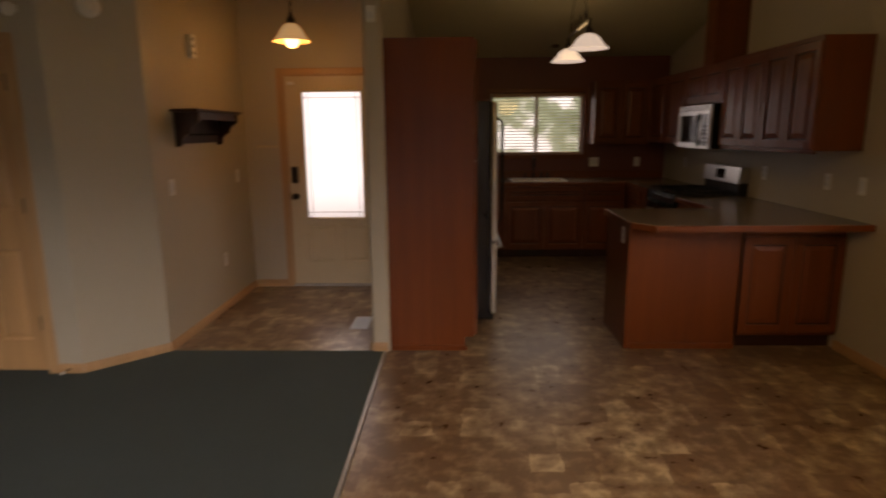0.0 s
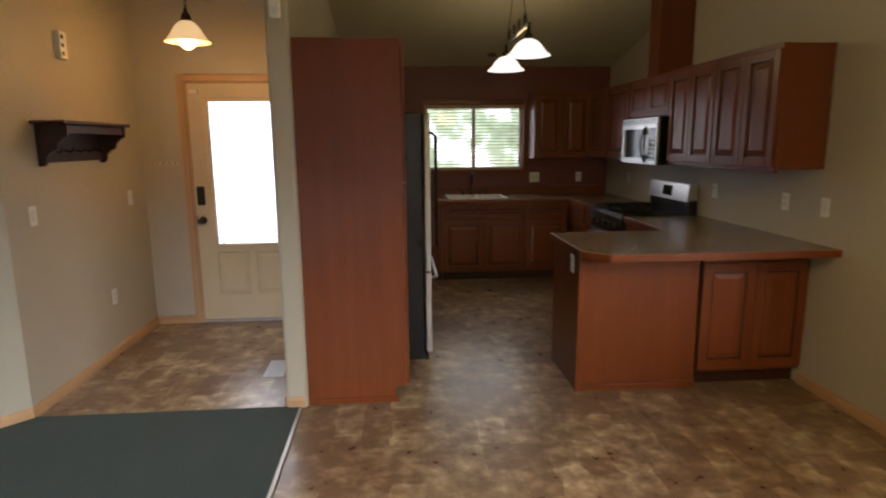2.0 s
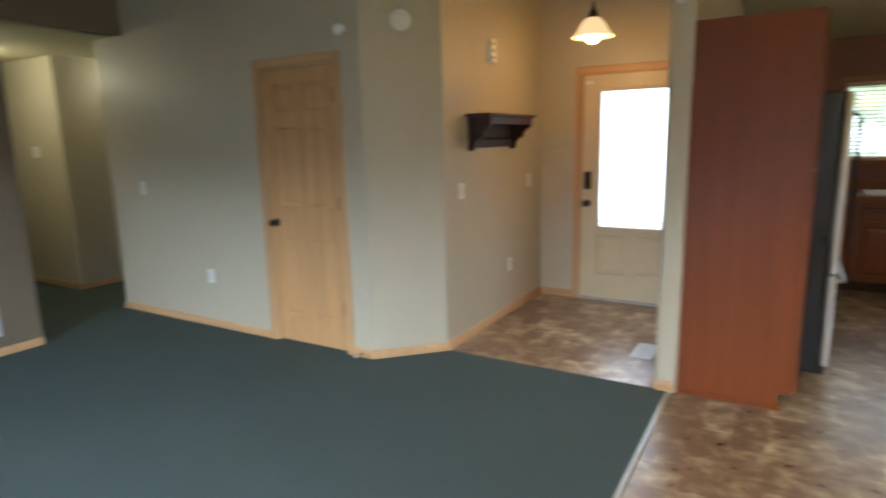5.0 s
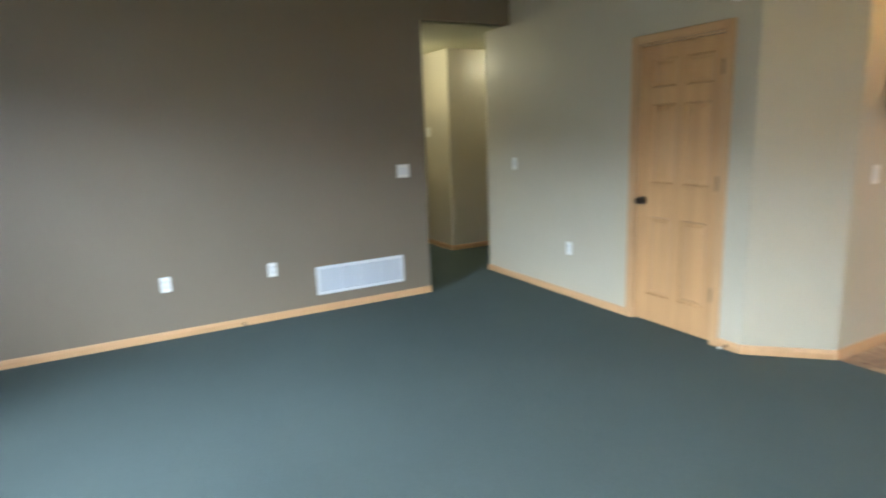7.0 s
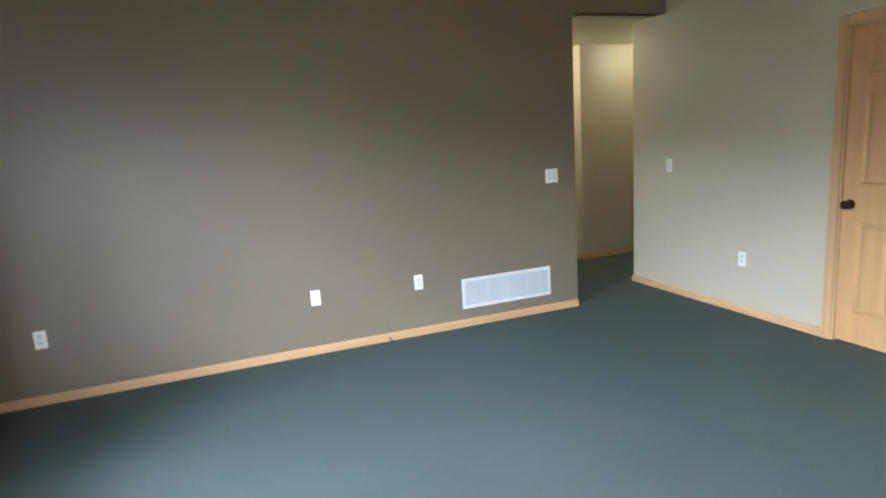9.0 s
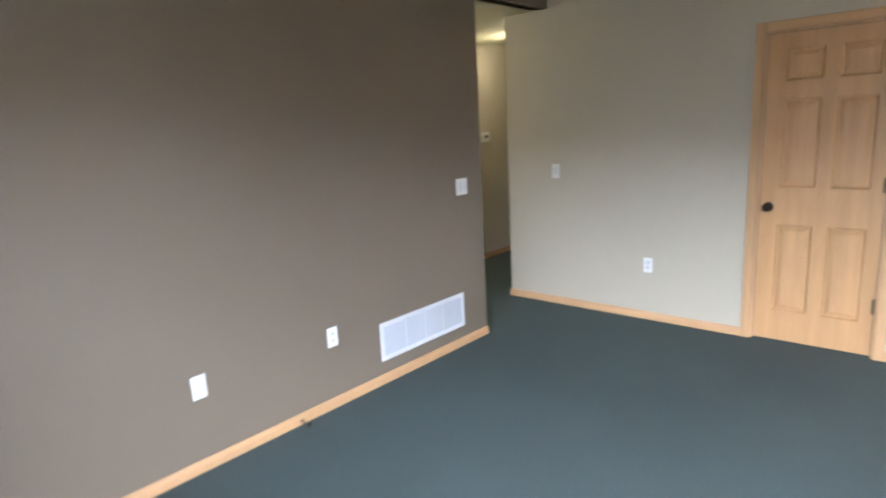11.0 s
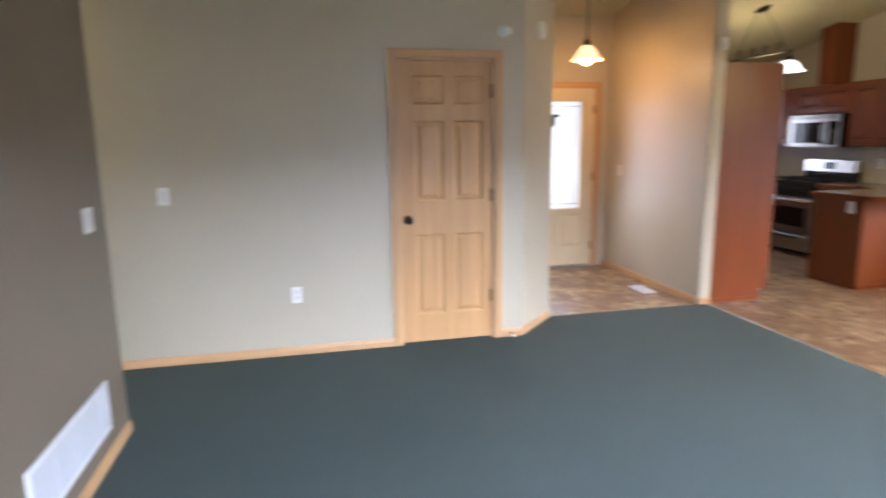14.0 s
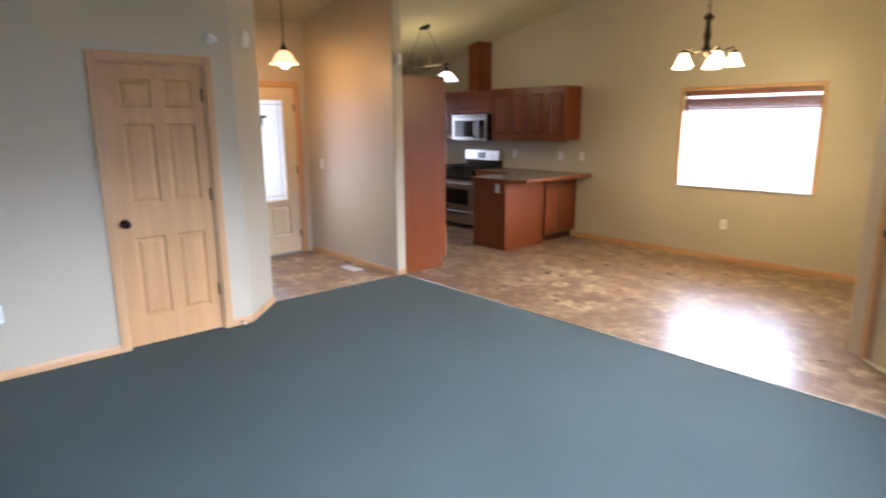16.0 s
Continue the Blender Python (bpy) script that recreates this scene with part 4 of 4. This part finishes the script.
# ---- kitchen ----
def cab_door(parent, x0, z0, w, h, name="door"):
    """Raised-panel door with dark glazed grooves, in front of y = 0."""
    bm = bmesh.new()
    f = min(0.055, w * 0.24)
    y0, y1 = -0.020, -0.001
    for lo, hi in (((x0, y0, z0), (x0 + f, y1, z0 + h)), ((x0 + w - f, y0, z0), (x0 + w, y1, z0 + h)),
                   ((x0 + f, y0, z0), (x0 + w - f, y1, z0 + f)), ((x0 + f, y0, z0 + h - f), (x0 + w - f, y1, z0 + h))):
        add_box(bm, lo, hi, 0.003)
    d = part(name, bm, M_CHERRY, parent)
    bpart("groove", (x0 + f - 0.001, -0.008, z0 + f - 0.001), (x0 + w - f + 0.001, -0.002, z0 + h - f + 0.001), M_CHERRYD, d, 0, "dark glazed groove")
    bm = bmesh.new()
    a = 0.013
    xa, xb, za, zb = x0 + f + a, x0 + w - f - a, z0 + f + a, z0 + h - f - a
    s = min(0.03, (xb - xa) * 0.2, (zb - za) * 0.2)
    r0 = [bm.verts.new(v) for v in ((xa, -0.0081, za), (xb, -0.0081, za), (xb, -0.0081, zb), (xa, -0.0081, zb))]
    r1 = [bm.verts.new(v) for v in ((xa + s, -0.018, za + s), (xb - s, -0.018, za + s), (xb - s, -0.018, zb - s), (xa + s, -0.018, zb - s))]
    for k in range(4):
        bm.faces.new((r0[k], r0[(k + 1) % 4], r1[(k + 1) % 4], r1[k]))
    bm.faces.new(r1)
    part("panel", bm, M_CHERRY, d)
    return d


def cabinet(label, m, w, d, z0, z1, doors, toe=False, name="cabinet", group="kitchen cabinets"):
    """A cabinet unit, front at y = 0 towards -y, body behind it."""
    c = thing(name, label, "cabinet", m, group)
    bpart("body", (0.001, 0.0, z0 + (0.10 if toe else 0)), (w - 0.001, d, z1), M_CHERRY, c, 0.002)
    if toe:
        # darker than the body, in the same tone as the door grooves
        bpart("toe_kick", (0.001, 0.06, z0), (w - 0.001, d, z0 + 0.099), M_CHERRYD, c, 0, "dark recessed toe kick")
    for x, z, dw, dh, nm in doors:
        cab_door(c, x, z, dw, dh, nm)
    return c


def pair(w, z0, z1, gap=0.004):
    h = (w - 3 * gap) / 2
    return [(gap, z0, h, z1 - z0, "door"), (2 * gap + h, z0, h, z1 - z0, "door")]


# base cabinets, red wall run
FY = 3.10
cabinet("cherry filler base cabinet beside the fridge", pose(0.98, FY, 0), 0.19, 0.58, 0, 0.875, [(0.01, 0.12, 0.17, 0.74, "door")], True)
cabinet("cherry sink base cabinet with raised-panel doors", pose(1.17, FY, 0), 0.92, 0.58, 0, 0.875,
        pair(0.92, 0.12, 0.68) + [(0.004, 0.70, 0.912, 0.16, "drawer_front")], True)
cabinet("cherry base cabinet with drawer over door", pose(2.09, FY, 0), 0.48, 0.58, 0, 0.875, [(0.004, 0.12, 0.472, 0.56, "door"), (0.004, 0.70, 0.472, 0.16, "drawer_front")], True)
# base cabinets on the range wall
cabinet("cherry corner base cabinet", pose(2.60, 3.66, 0, 0, 0, -90), 1.445, 0.60, 0, 0.875, [(0.62, 0.12, 0.50, 0.56, "door"), (0.62, 0.70, 0.50, 0.16, "drawer_front")], True)
cabinet("cherry base cabinet between range and peninsula", pose(2.60, 1.435, 0, 0, 0, -90), 0.80, 0.60, 0, 0.875, [(0.02, 0.12, 0.46, 0.56, "door"), (0.02, 0.70, 0.46, 0.16, "drawer_front")], True)

# peninsula
pn = thing("peninsula", "cherry peninsula base with plain back panel", "cabinet", pose(1.78, 0.065, 0))
bpart("back_panel", (0.0, 0.0, 0.0), (0.745, 0.02, 0.872), M_CHERRY, pn, 0.003)
bpart("body", (0.005, 0.021, 0.10), (0.745, 0.575, 0.872), M_CHERRY, pn)
bpart("end_panel", (-0.016, 0.0005, 0.0), (0.0, 0.575, 0.872), M_CHERRY, pn, 0.002)
bpart("corner_post", (-0.02, -0.006, 0.0), (0.015, 0.02, 0.872), M_CHERRY, pn, 0.004)
bpart("base_shoe", (0.016, -0.014, 0.0), (0.745, -0.0005, 0.045), M_CHERRYX, pn, 0.005, "", 2)
pc = cabinet("cherry peninsula cabinet with two raised-panel doors", pose(2.53, 0.060, 0), 0.685, 0.575, 0, 0.872, pair(0.685, 0.125, 0.80), True)
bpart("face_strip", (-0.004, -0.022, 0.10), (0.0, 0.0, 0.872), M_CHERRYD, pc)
plate("white outlet on the peninsula end panel", pose(1.763, 0.20, 0.79, 0, 0, -90), "outlet")

# counters
ct = thing("countertop", "grey-brown laminate peninsula countertop with wood edge", "countertop", pose(0, 0, 0))
pen_out = [(1.745, 0.66), (1.745, -0.04), (1.865, -0.185), (3.216, -0.185), (3.216, 1.432), (2.575, 1.432), (2.575, 0.66)]
bm = bmesh.new()
prism(bm, pen_out, 0.878, 0.914, 0.003)
part("slab", bm, M_COUNTER, ct)
for p, q in zip(pen_out[:3] + [pen_out[5]], pen_out[1:4] + [pen_out[6]]):
    a, b = Vector((*p, 0)), Vector((*q, 0))
    d = (b - a).normalized()
    n = Vector((d.y, -d.x, 0))
    n = -n if n.dot(Vector((2.6, 0.6, 0)) - a) > 0 else n
    bm = bmesh.new()
    prism(bm, [(v.x, v.y) for v in (a, b, b + n * 0.012, a + n * 0.012)], 0.872, 0.9135, 0.003)
    part("edge_band", bm, M_CHERRYX, ct, "cherry wood edge")
ct2 = thing("countertop", "grey-brown laminate countertop with sink on the red wall", "countertop", pose(0, 0, 0))
for lo, hi in (((0.98, 3.07), (1.255, 3.696)), ((1.885, 3.07), (2.5745, 3.696)), ((1.2555, 3.07), (1.8845, 3.20)), ((1.2555, 3.60), (1.8845, 3.696)), ((2.575, 2.216), (3.216, 3.696))):
    bpart("slab", (*lo, 0.878), (*hi, 0.914), M_COUNTER, ct2)
bpart("edge_band", (0.98, 3.058, 0.872), (2.575, 3.0698, 0.9135), M_CHERRYX, ct2, 0.003, "cherry wood edge")
bpart("edge_band", (2.563, 2.216, 0.872), (2.5748, 3.057, 0.9135), M_CHERRY, ct2, 0.003, "cherry wood edge")
bpart("backsplash", (0.98, 3.680, 0.9145), (3.20, 3.697, 1.01), M_CHERRYX, ct2, 0.003, "low cherry splash board")

# sink and tap
sk = thing("kitchen_sink", "almond enamel double-bowl sink under the window", "sink", pose(1.24, 3.185, 0.914))
for x0, x1 in ((0.03, 0.32), (0.35, 0.64)):
    bm = bmesh.new()
    add_box(bm, (x0, 0.03, -0.17), (x1, 0.37, -0.16))
    for lo, hi in (((x0, 0.03, -0.16), (x0 + 0.008, 0.37, 0.004)), ((x1 - 0.008, 0.03, -0.16), (x1, 0.37, 0.004)), ((x0, 0.03, -0.16), (x1, 0.038, 0.004)), ((x0, 0.362, -0.16), (x1, 0.37, 0.004))):
        add_box(bm, lo, hi)
    part("bowl", bm, M_SINK, sk)
bm = bmesh.new()
for lo, hi in (((0, 0, 0), (0.67, 0.03, 0.012)), ((0, 0.37, 0), (0.67, 0.43, 0.012)), ((0, 0.03, 0), (0.03, 0.37, 0.012)), ((0.64, 0.03, 0), (0.67, 0.37, 0.012)), ((0.32, 0.03, 0), (0.35, 0.37, 0.012))):
    add_box(bm, lo, hi, 0.004)
part("rim", bm, M_SINK, sk)
fc = thing("kitchen_tap", "dark bronze high-arc kitchen tap", "tap", pose(1.55, 3.585, 0.926))
bm = bmesh.new()
lathe(bm, [(0.0, 0.0), (0.026, 0.0), (0.026, 0.01), (0.018, 0.03), (0.016, 0.06), (0.0, 0.06)], 18)
part("base", bm, M_BRONZE, fc, "", True)
bm = bmesh.new()
tube(bm, [(0, 0, 0.05), (0, 0, 0.20)] + [(0, -0.06 + 0.06 * math.cos(a), 0.20 + 0.06 * math.sin(a)) for a in [math.pi * k / 10 for k in range(1, 11)]] + [(0, -0.12, 0.14)], 0.011, 10)
part("spout", bm, M_BRONZE, fc, "", True)
for x in (-0.10, 0.10, 0.18):
    bm = bmesh.new()
    lathe(bm, [(0.0, 0.0), (0.022, 0.0), (0.018, 0.02), (0.012, 0.04), (0.016, 0.06), (0.0, 0.075)], 14, x, 0.0)
    part("handle" if x < 0.15 else "sprayer", bm, M_BRONZE, fc, "", True)

# wall cabinets
UZ0, UZ1 = 1.365, 2.085
for y, lab in ((0.70, "cherry end wall cabinet with two dark glazed doors"), (1.39, "cherry wall cabinet with dark glazed doors beside the microwave")):
    w = 0.685
    u = cabinet(lab, pose(2.90, y, 0, 0, 0, -90), w, 0.315, UZ0, UZ1, pair(w, UZ0 + 0.012, UZ1 - 0.03))
    bpart("top_rail", (0.0, -0.006, UZ1 - 0.026), (w, -0.0005, UZ1 + 0.004), M_CHERRY, u, 0.002)
    bpart("bottom_rail", (0.0, 0.0, UZ0 - 0.02), (w, 0.02, UZ0 - 0.0005), M_CHERRY, u, 0.002)
u = cabinet("short cherry wall cabinet above the microwave", pose(2.90, 2.21, 0, 0, 0, -90), 0.815, 0.315, 1.745, UZ1, pair(0.815, 1.76, UZ1 - 0.03))
u = cabinet("cherry corner wall cabinet", pose(2.90, 3.695, 0, 0, 0, -90), 1.48, 0.315, UZ0, UZ1, [(0.37, UZ0 + 0.012, 0.52, UZ1 - UZ0 - 0.04, "door"), (0.92, UZ0 + 0.012, 0.53, UZ1 - UZ0 - 0.04, "door")])
u = cabinet("cherry wall cabinet on the red wall beside the window", pose(2.24, 3.38, 0), 0.655, 0.315, UZ0 - 0.02, UZ1, pair(0.655, UZ0, UZ1 - 0.03))
dk = thing("duct_cover", "cherry wood duct cover rising to the ceiling", "duct cover", pose(0, 0, 0))
bm = bmesh.new()
vs = [bm.verts.new((x, y, z)) for x, y in ((2.92, 1.72), (3.217, 1.72), (3.217, 1.93), (2.92, 1.93)) for z in (UZ1 + 0.005, roof_z(y) - 0.002)]
for q in ((0, 2, 4, 6), (1, 7, 5, 3), (0, 1, 3, 2), (2, 3, 5, 4), (4, 5, 7, 6), (6, 7, 1, 0)):
    bm.faces.new([vs[k] for k in q])
part("casing", bm, M_CHERRY, dk)

# microwave
mw = thing("microwave", "stainless over-range microwave with dark window", "microwave", pose(2.84, 2.205, 1.335, 0, 0, -90))
bpart("body", (0.002, 0.0, 0.0), (0.758, 0.375, 0.40), M_BLACK, mw, 0.004)
bm = bmesh.new()
slab_with_holes(bm, 0.75, 0.335, [(0.055, 0.045, 0.49, 0.30)], 0.022)
bmesh.ops.translate(bm, verts=bm.verts, vec=(0.005, -0.023, 0.005))
dr = part("door", bm, M_STEEL, mw, "stainless door")
bpart("window", (0.060, -0.012, 0.050), (0.495, -0.004, 0.305), M_BLKGLASS, dr, 0, "dark glass window")
bpart("vent_strip", (0.005, -0.020, 0.343), (0.755, -0.0005, 0.395), M_STEEL, mw, 0.003)
for k in range(4):
    bpart("vent_slot", (0.03, -0.0215, 0.352 + 0.010 * k), (0.73, -0.0198, 0.356 + 0.010 * k), M_DARK, mw)
bm = bmesh.new()
for side in (-1, 1):
    tube(bm, [(0.535 + side * 0.042 * math.sin(math.pi * k / 10), -0.024 - 0.028 * math.sin(math.pi * k / 10), 0.02 + 0.030 * k) for k in range(11)], 0.009, 8)
part("handle", bm, M_BLACK, mw, "black lens-shaped handle", True)
bpart("control_panel", (0.605, -0.026, 0.03), (0.735, -0.0235, 0.31), M_BLKGLASS, mw, 0, "black control panel")
for r in range(5):
    for c in range(3):
        bpart("button", (0.612 + 0.042 * c, -0.028, 0.05 + 0.036 * r), (0.640 + 0.042 * c, -0.0262, 0.07 + 0.036 * r), M_STEELK, mw)

# range
rg = thing("gas_range", "stainless and black gas range with backguard", "range", pose(2.56, 2.205, 0.0, 0, 0, -90))
bpart("body", (0.002, 0.02, 0.03), (0.758, 0.64, 0.905), M_BLACK, rg, 0.003)
bm = bmesh.new()
slab_with_holes(bm, 0.75, 0.46, [(0.10, 0.09, 0.65, 0.33)], 0.03)
bmesh.ops.translate(bm, verts=bm.verts, vec=(0.005, -0.011, 0.27))
od = part("oven_door", bm, M_STEEL, rg, "stainless oven door")
bpart("oven_window", (0.105, -0.003, 0.36), (0.655, 0.006, 0.60), M_BLKGLASS, od, 0, "black oven window")
bm = bmesh.new()
tube(bm, [(0.05, -0.011, 0.685), (0.05, -0.05, 0.69), (0.71, -0.05, 0.69), (0.71, -0.011, 0.685)], 0.012, 8)
part("oven_handle", bm, M_STEEL, rg, "", True)
bpart("drawer", (0.005, -0.008, 0.06), (0.755, 0.019, 0.255), M_STEEL, rg, 0.006)
bpart("drawer_grip", (0.15, -0.012, 0.215), (0.61, -0.0085, 0.235), M_BLACK, rg)
bpart("knob_panel", (0.002, -0.015, 0.74), (0.758, 0.0195, 0.90), M_BLACK, rg, 0.006)
for k in range(5):
    bm = bmesh.new()
    lathe(bm, [(0.0, 0.0), (0.024, 0.0), (0.022, 0.02), (0.016, 0.028), (0.0, 0.028)], 16)
    bmesh.ops.transform(bm, matrix=pose(0.09 + 0.145 * k, -0.015, 0.82, 90), verts=bm.verts)
    part("control_knob", bm, M_BLACK, rg, "", True)
bpart("cooktop", (0.0, -0.01, 0.906), (0.76, 0.56, 0.922), M_BLACK, rg, 0.005)
for gx in (0.03, 0.395):
    bm = bmesh.new()
    for k in range(4):
        add_box(bm, (gx + 0.10 * k, 0.02, 0.940), (gx + 0.012 + 0.10 * k, 0.53, 0.955))
    for yy in (0.02, 0.27, 0.518):
        add_box(bm, (gx, yy, 0.940), (gx + 0.312, yy + 0.012, 0.955))
        for xx in (gx, gx + 0.30):
            add_box(bm, (xx, yy, 0.922), (xx + 0.012, yy + 0.012, 0.94))
    part("burner_grate", bm, M_BLACK, rg, "black iron grate")
    for yy in (0.15, 0.40):
        bm = bmesh.new()
        lathe(bm, [(0.0, 0.922), (0.045, 0.922), (0.045, 0.932), (0.0, 0.936)], 18, gx + 0.156, yy)
        part("burner", bm, M_BLACK, rg, "", True)
bpart("backguard", (0.0, 0.565, 0.906), (0.76, 0.645, 1.04), M_BLACK, rg, 0.004)
bm = bmesh.new()
q = [(0.545, 1.025), (0.565, 1.17), (0.635, 1.17), (0.645, 1.025)]
a = [bm.verts.new((0.0, y, z)) for y, z in q]
b = [bm.verts.new((0.76, y, z)) for y, z in q]
bm.faces.new(a[::-1]); bm.faces.new(b)
for k in range(4):
    bm.faces.new((a[k], a[(k + 1) % 4], b[(k + 1) % 4], b[k]))
bg = part("control_console", bm, M_STEEL, rg, "stainless control console")
bm = bmesh.new()
add_box(bm, (-0.09, -0.003, -0.045), (0.09, 0.003, 0.045), 0.002)
bmesh.ops.transform(bm, matrix=pose(0.38, 0.5535, 1.10, -7.8), verts=bm.verts)
part("display", bm, M_BLKGLASS, bg, "black clock display")

# fridge
fg = thing("refrigerator", "black and stainless bottom-freezer refrigerator", "refrigerator", pose(0.85, 0.655, 0.0, 0, 0, 90))
bpart("body", (0.0, 0.0, 0.02), (0.90, 0.69, 1.735), M_BLACK, fg, 0.006)
bpart("upper_door", (0.002, -0.055, 0.66), (0.898, -0.012, 1.73), M_STEELD, fg, 0.012, "stainless upper door", 3)
bpart("freezer_drawer", (0.002, -0.055, 0.07), (0.898, -0.012, 0.648), M_STEELD, fg, 0.012, "stainless freezer drawer", 3)
bpart("base_grille", (0.01, -0.03, 0.015), (0.89, -0.002, 0.062), M_BLACK, fg)
bm = bmesh.new()
tube(bm, [(0.06, -0.055, 0.80), (0.06, -0.095, 0.83), (0.06, -0.095, 1.58), (0.06, -0.055, 1.61)], 0.012, 8)
part("door_handle", bm, M_BLACK, fg, "black door handle", True)
bm = bmesh.new()
tube(bm, [(0.07, -0.055, 0.60), (0.09, -0.095, 0.605), (0.81, -0.095, 0.605), (0.83, -0.055, 0.60)], 0.012, 8)
part("drawer_handle", bm, M_STEEL, fg, "", True)
bpart("hinge_cover", (0.80, -0.06, 1.7355), (0.88, 0.05, 1.76), M_BLACK, fg, 0.004)

# pantry, its plain side towards the dining room
pa = thing("pantry_cabinet", "tall cherry pantry cabinet with plain side panel", "cabinet", pose(0.71, 0.025, 0.0, 0, 0, 90))
bm = bmesh.new()
add_box(bm, (0.0, 0.0, 0.10), (0.018, 0.583, 2.10))
add_box(bm, (0.0, 0.06, 0.0), (0.018, 0.583, 0.10))
bmesh.ops.remove_doubles(bm, verts=bm.verts, dist=1e-5)
part("side_panel", bm, M_CHERRY, pa, "plain cherry side panel")
bpart("body", (0.0185, 0.001, 0.10), (0.615, 0.583, 2.098), M_CHERRY, pa)
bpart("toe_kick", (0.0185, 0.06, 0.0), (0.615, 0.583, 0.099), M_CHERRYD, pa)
bpart("base_shoe", (-0.012, 0.045, 0.0), (-0.0005, 0.583, 0.04), M_CHERRY, pa, 0.004)
for x, w in ((0.004, 0.300), (0.310, 0.300)):
    cab_door(pa, x, 0.115, w, 1.20)
    cab_door(pa, x, 1.32, w, 0.765)
of = cabinet("cherry cabinet above the fridge", pose(0.71, 0.645, 0, 0, 0, 90), 0.92, 0.583, 1.79, 2.098, pair(0.92, 1.80, 2.085))

# small round detector on the kitchen ceiling
kd = thing("smoke_detector", "small dark ceiling fitting above the sink", "detector", pose(1.74, 3.32, roof_z(3.32)))
bm = bmesh.new()
lathe(bm, [(0.0, 0.02), (0.05, 0.02), (0.05, -0.012), (0.035, -0.026), (0.0, -0.028)], 20)
part("housing", bm, M_BRASS, kd, "", True)

# toe-kick register under the sink
tr = thing("toe_kick_register", "dark slotted register in the sink toe kick", "vent", pose(1.33, 3.158, 0.02))
bpart("frame", (0.0, -0.004, 0.0), (0.30, 0.0, 0.065), M_BRONZE, tr, 0.002)
for k in range(4):
    bpart("slot", (0.015, -0.005, 0.010 + 0.013 * k), (0.285, -0.0042, 0.016 + 0.013 * k), M_DARK, tr)
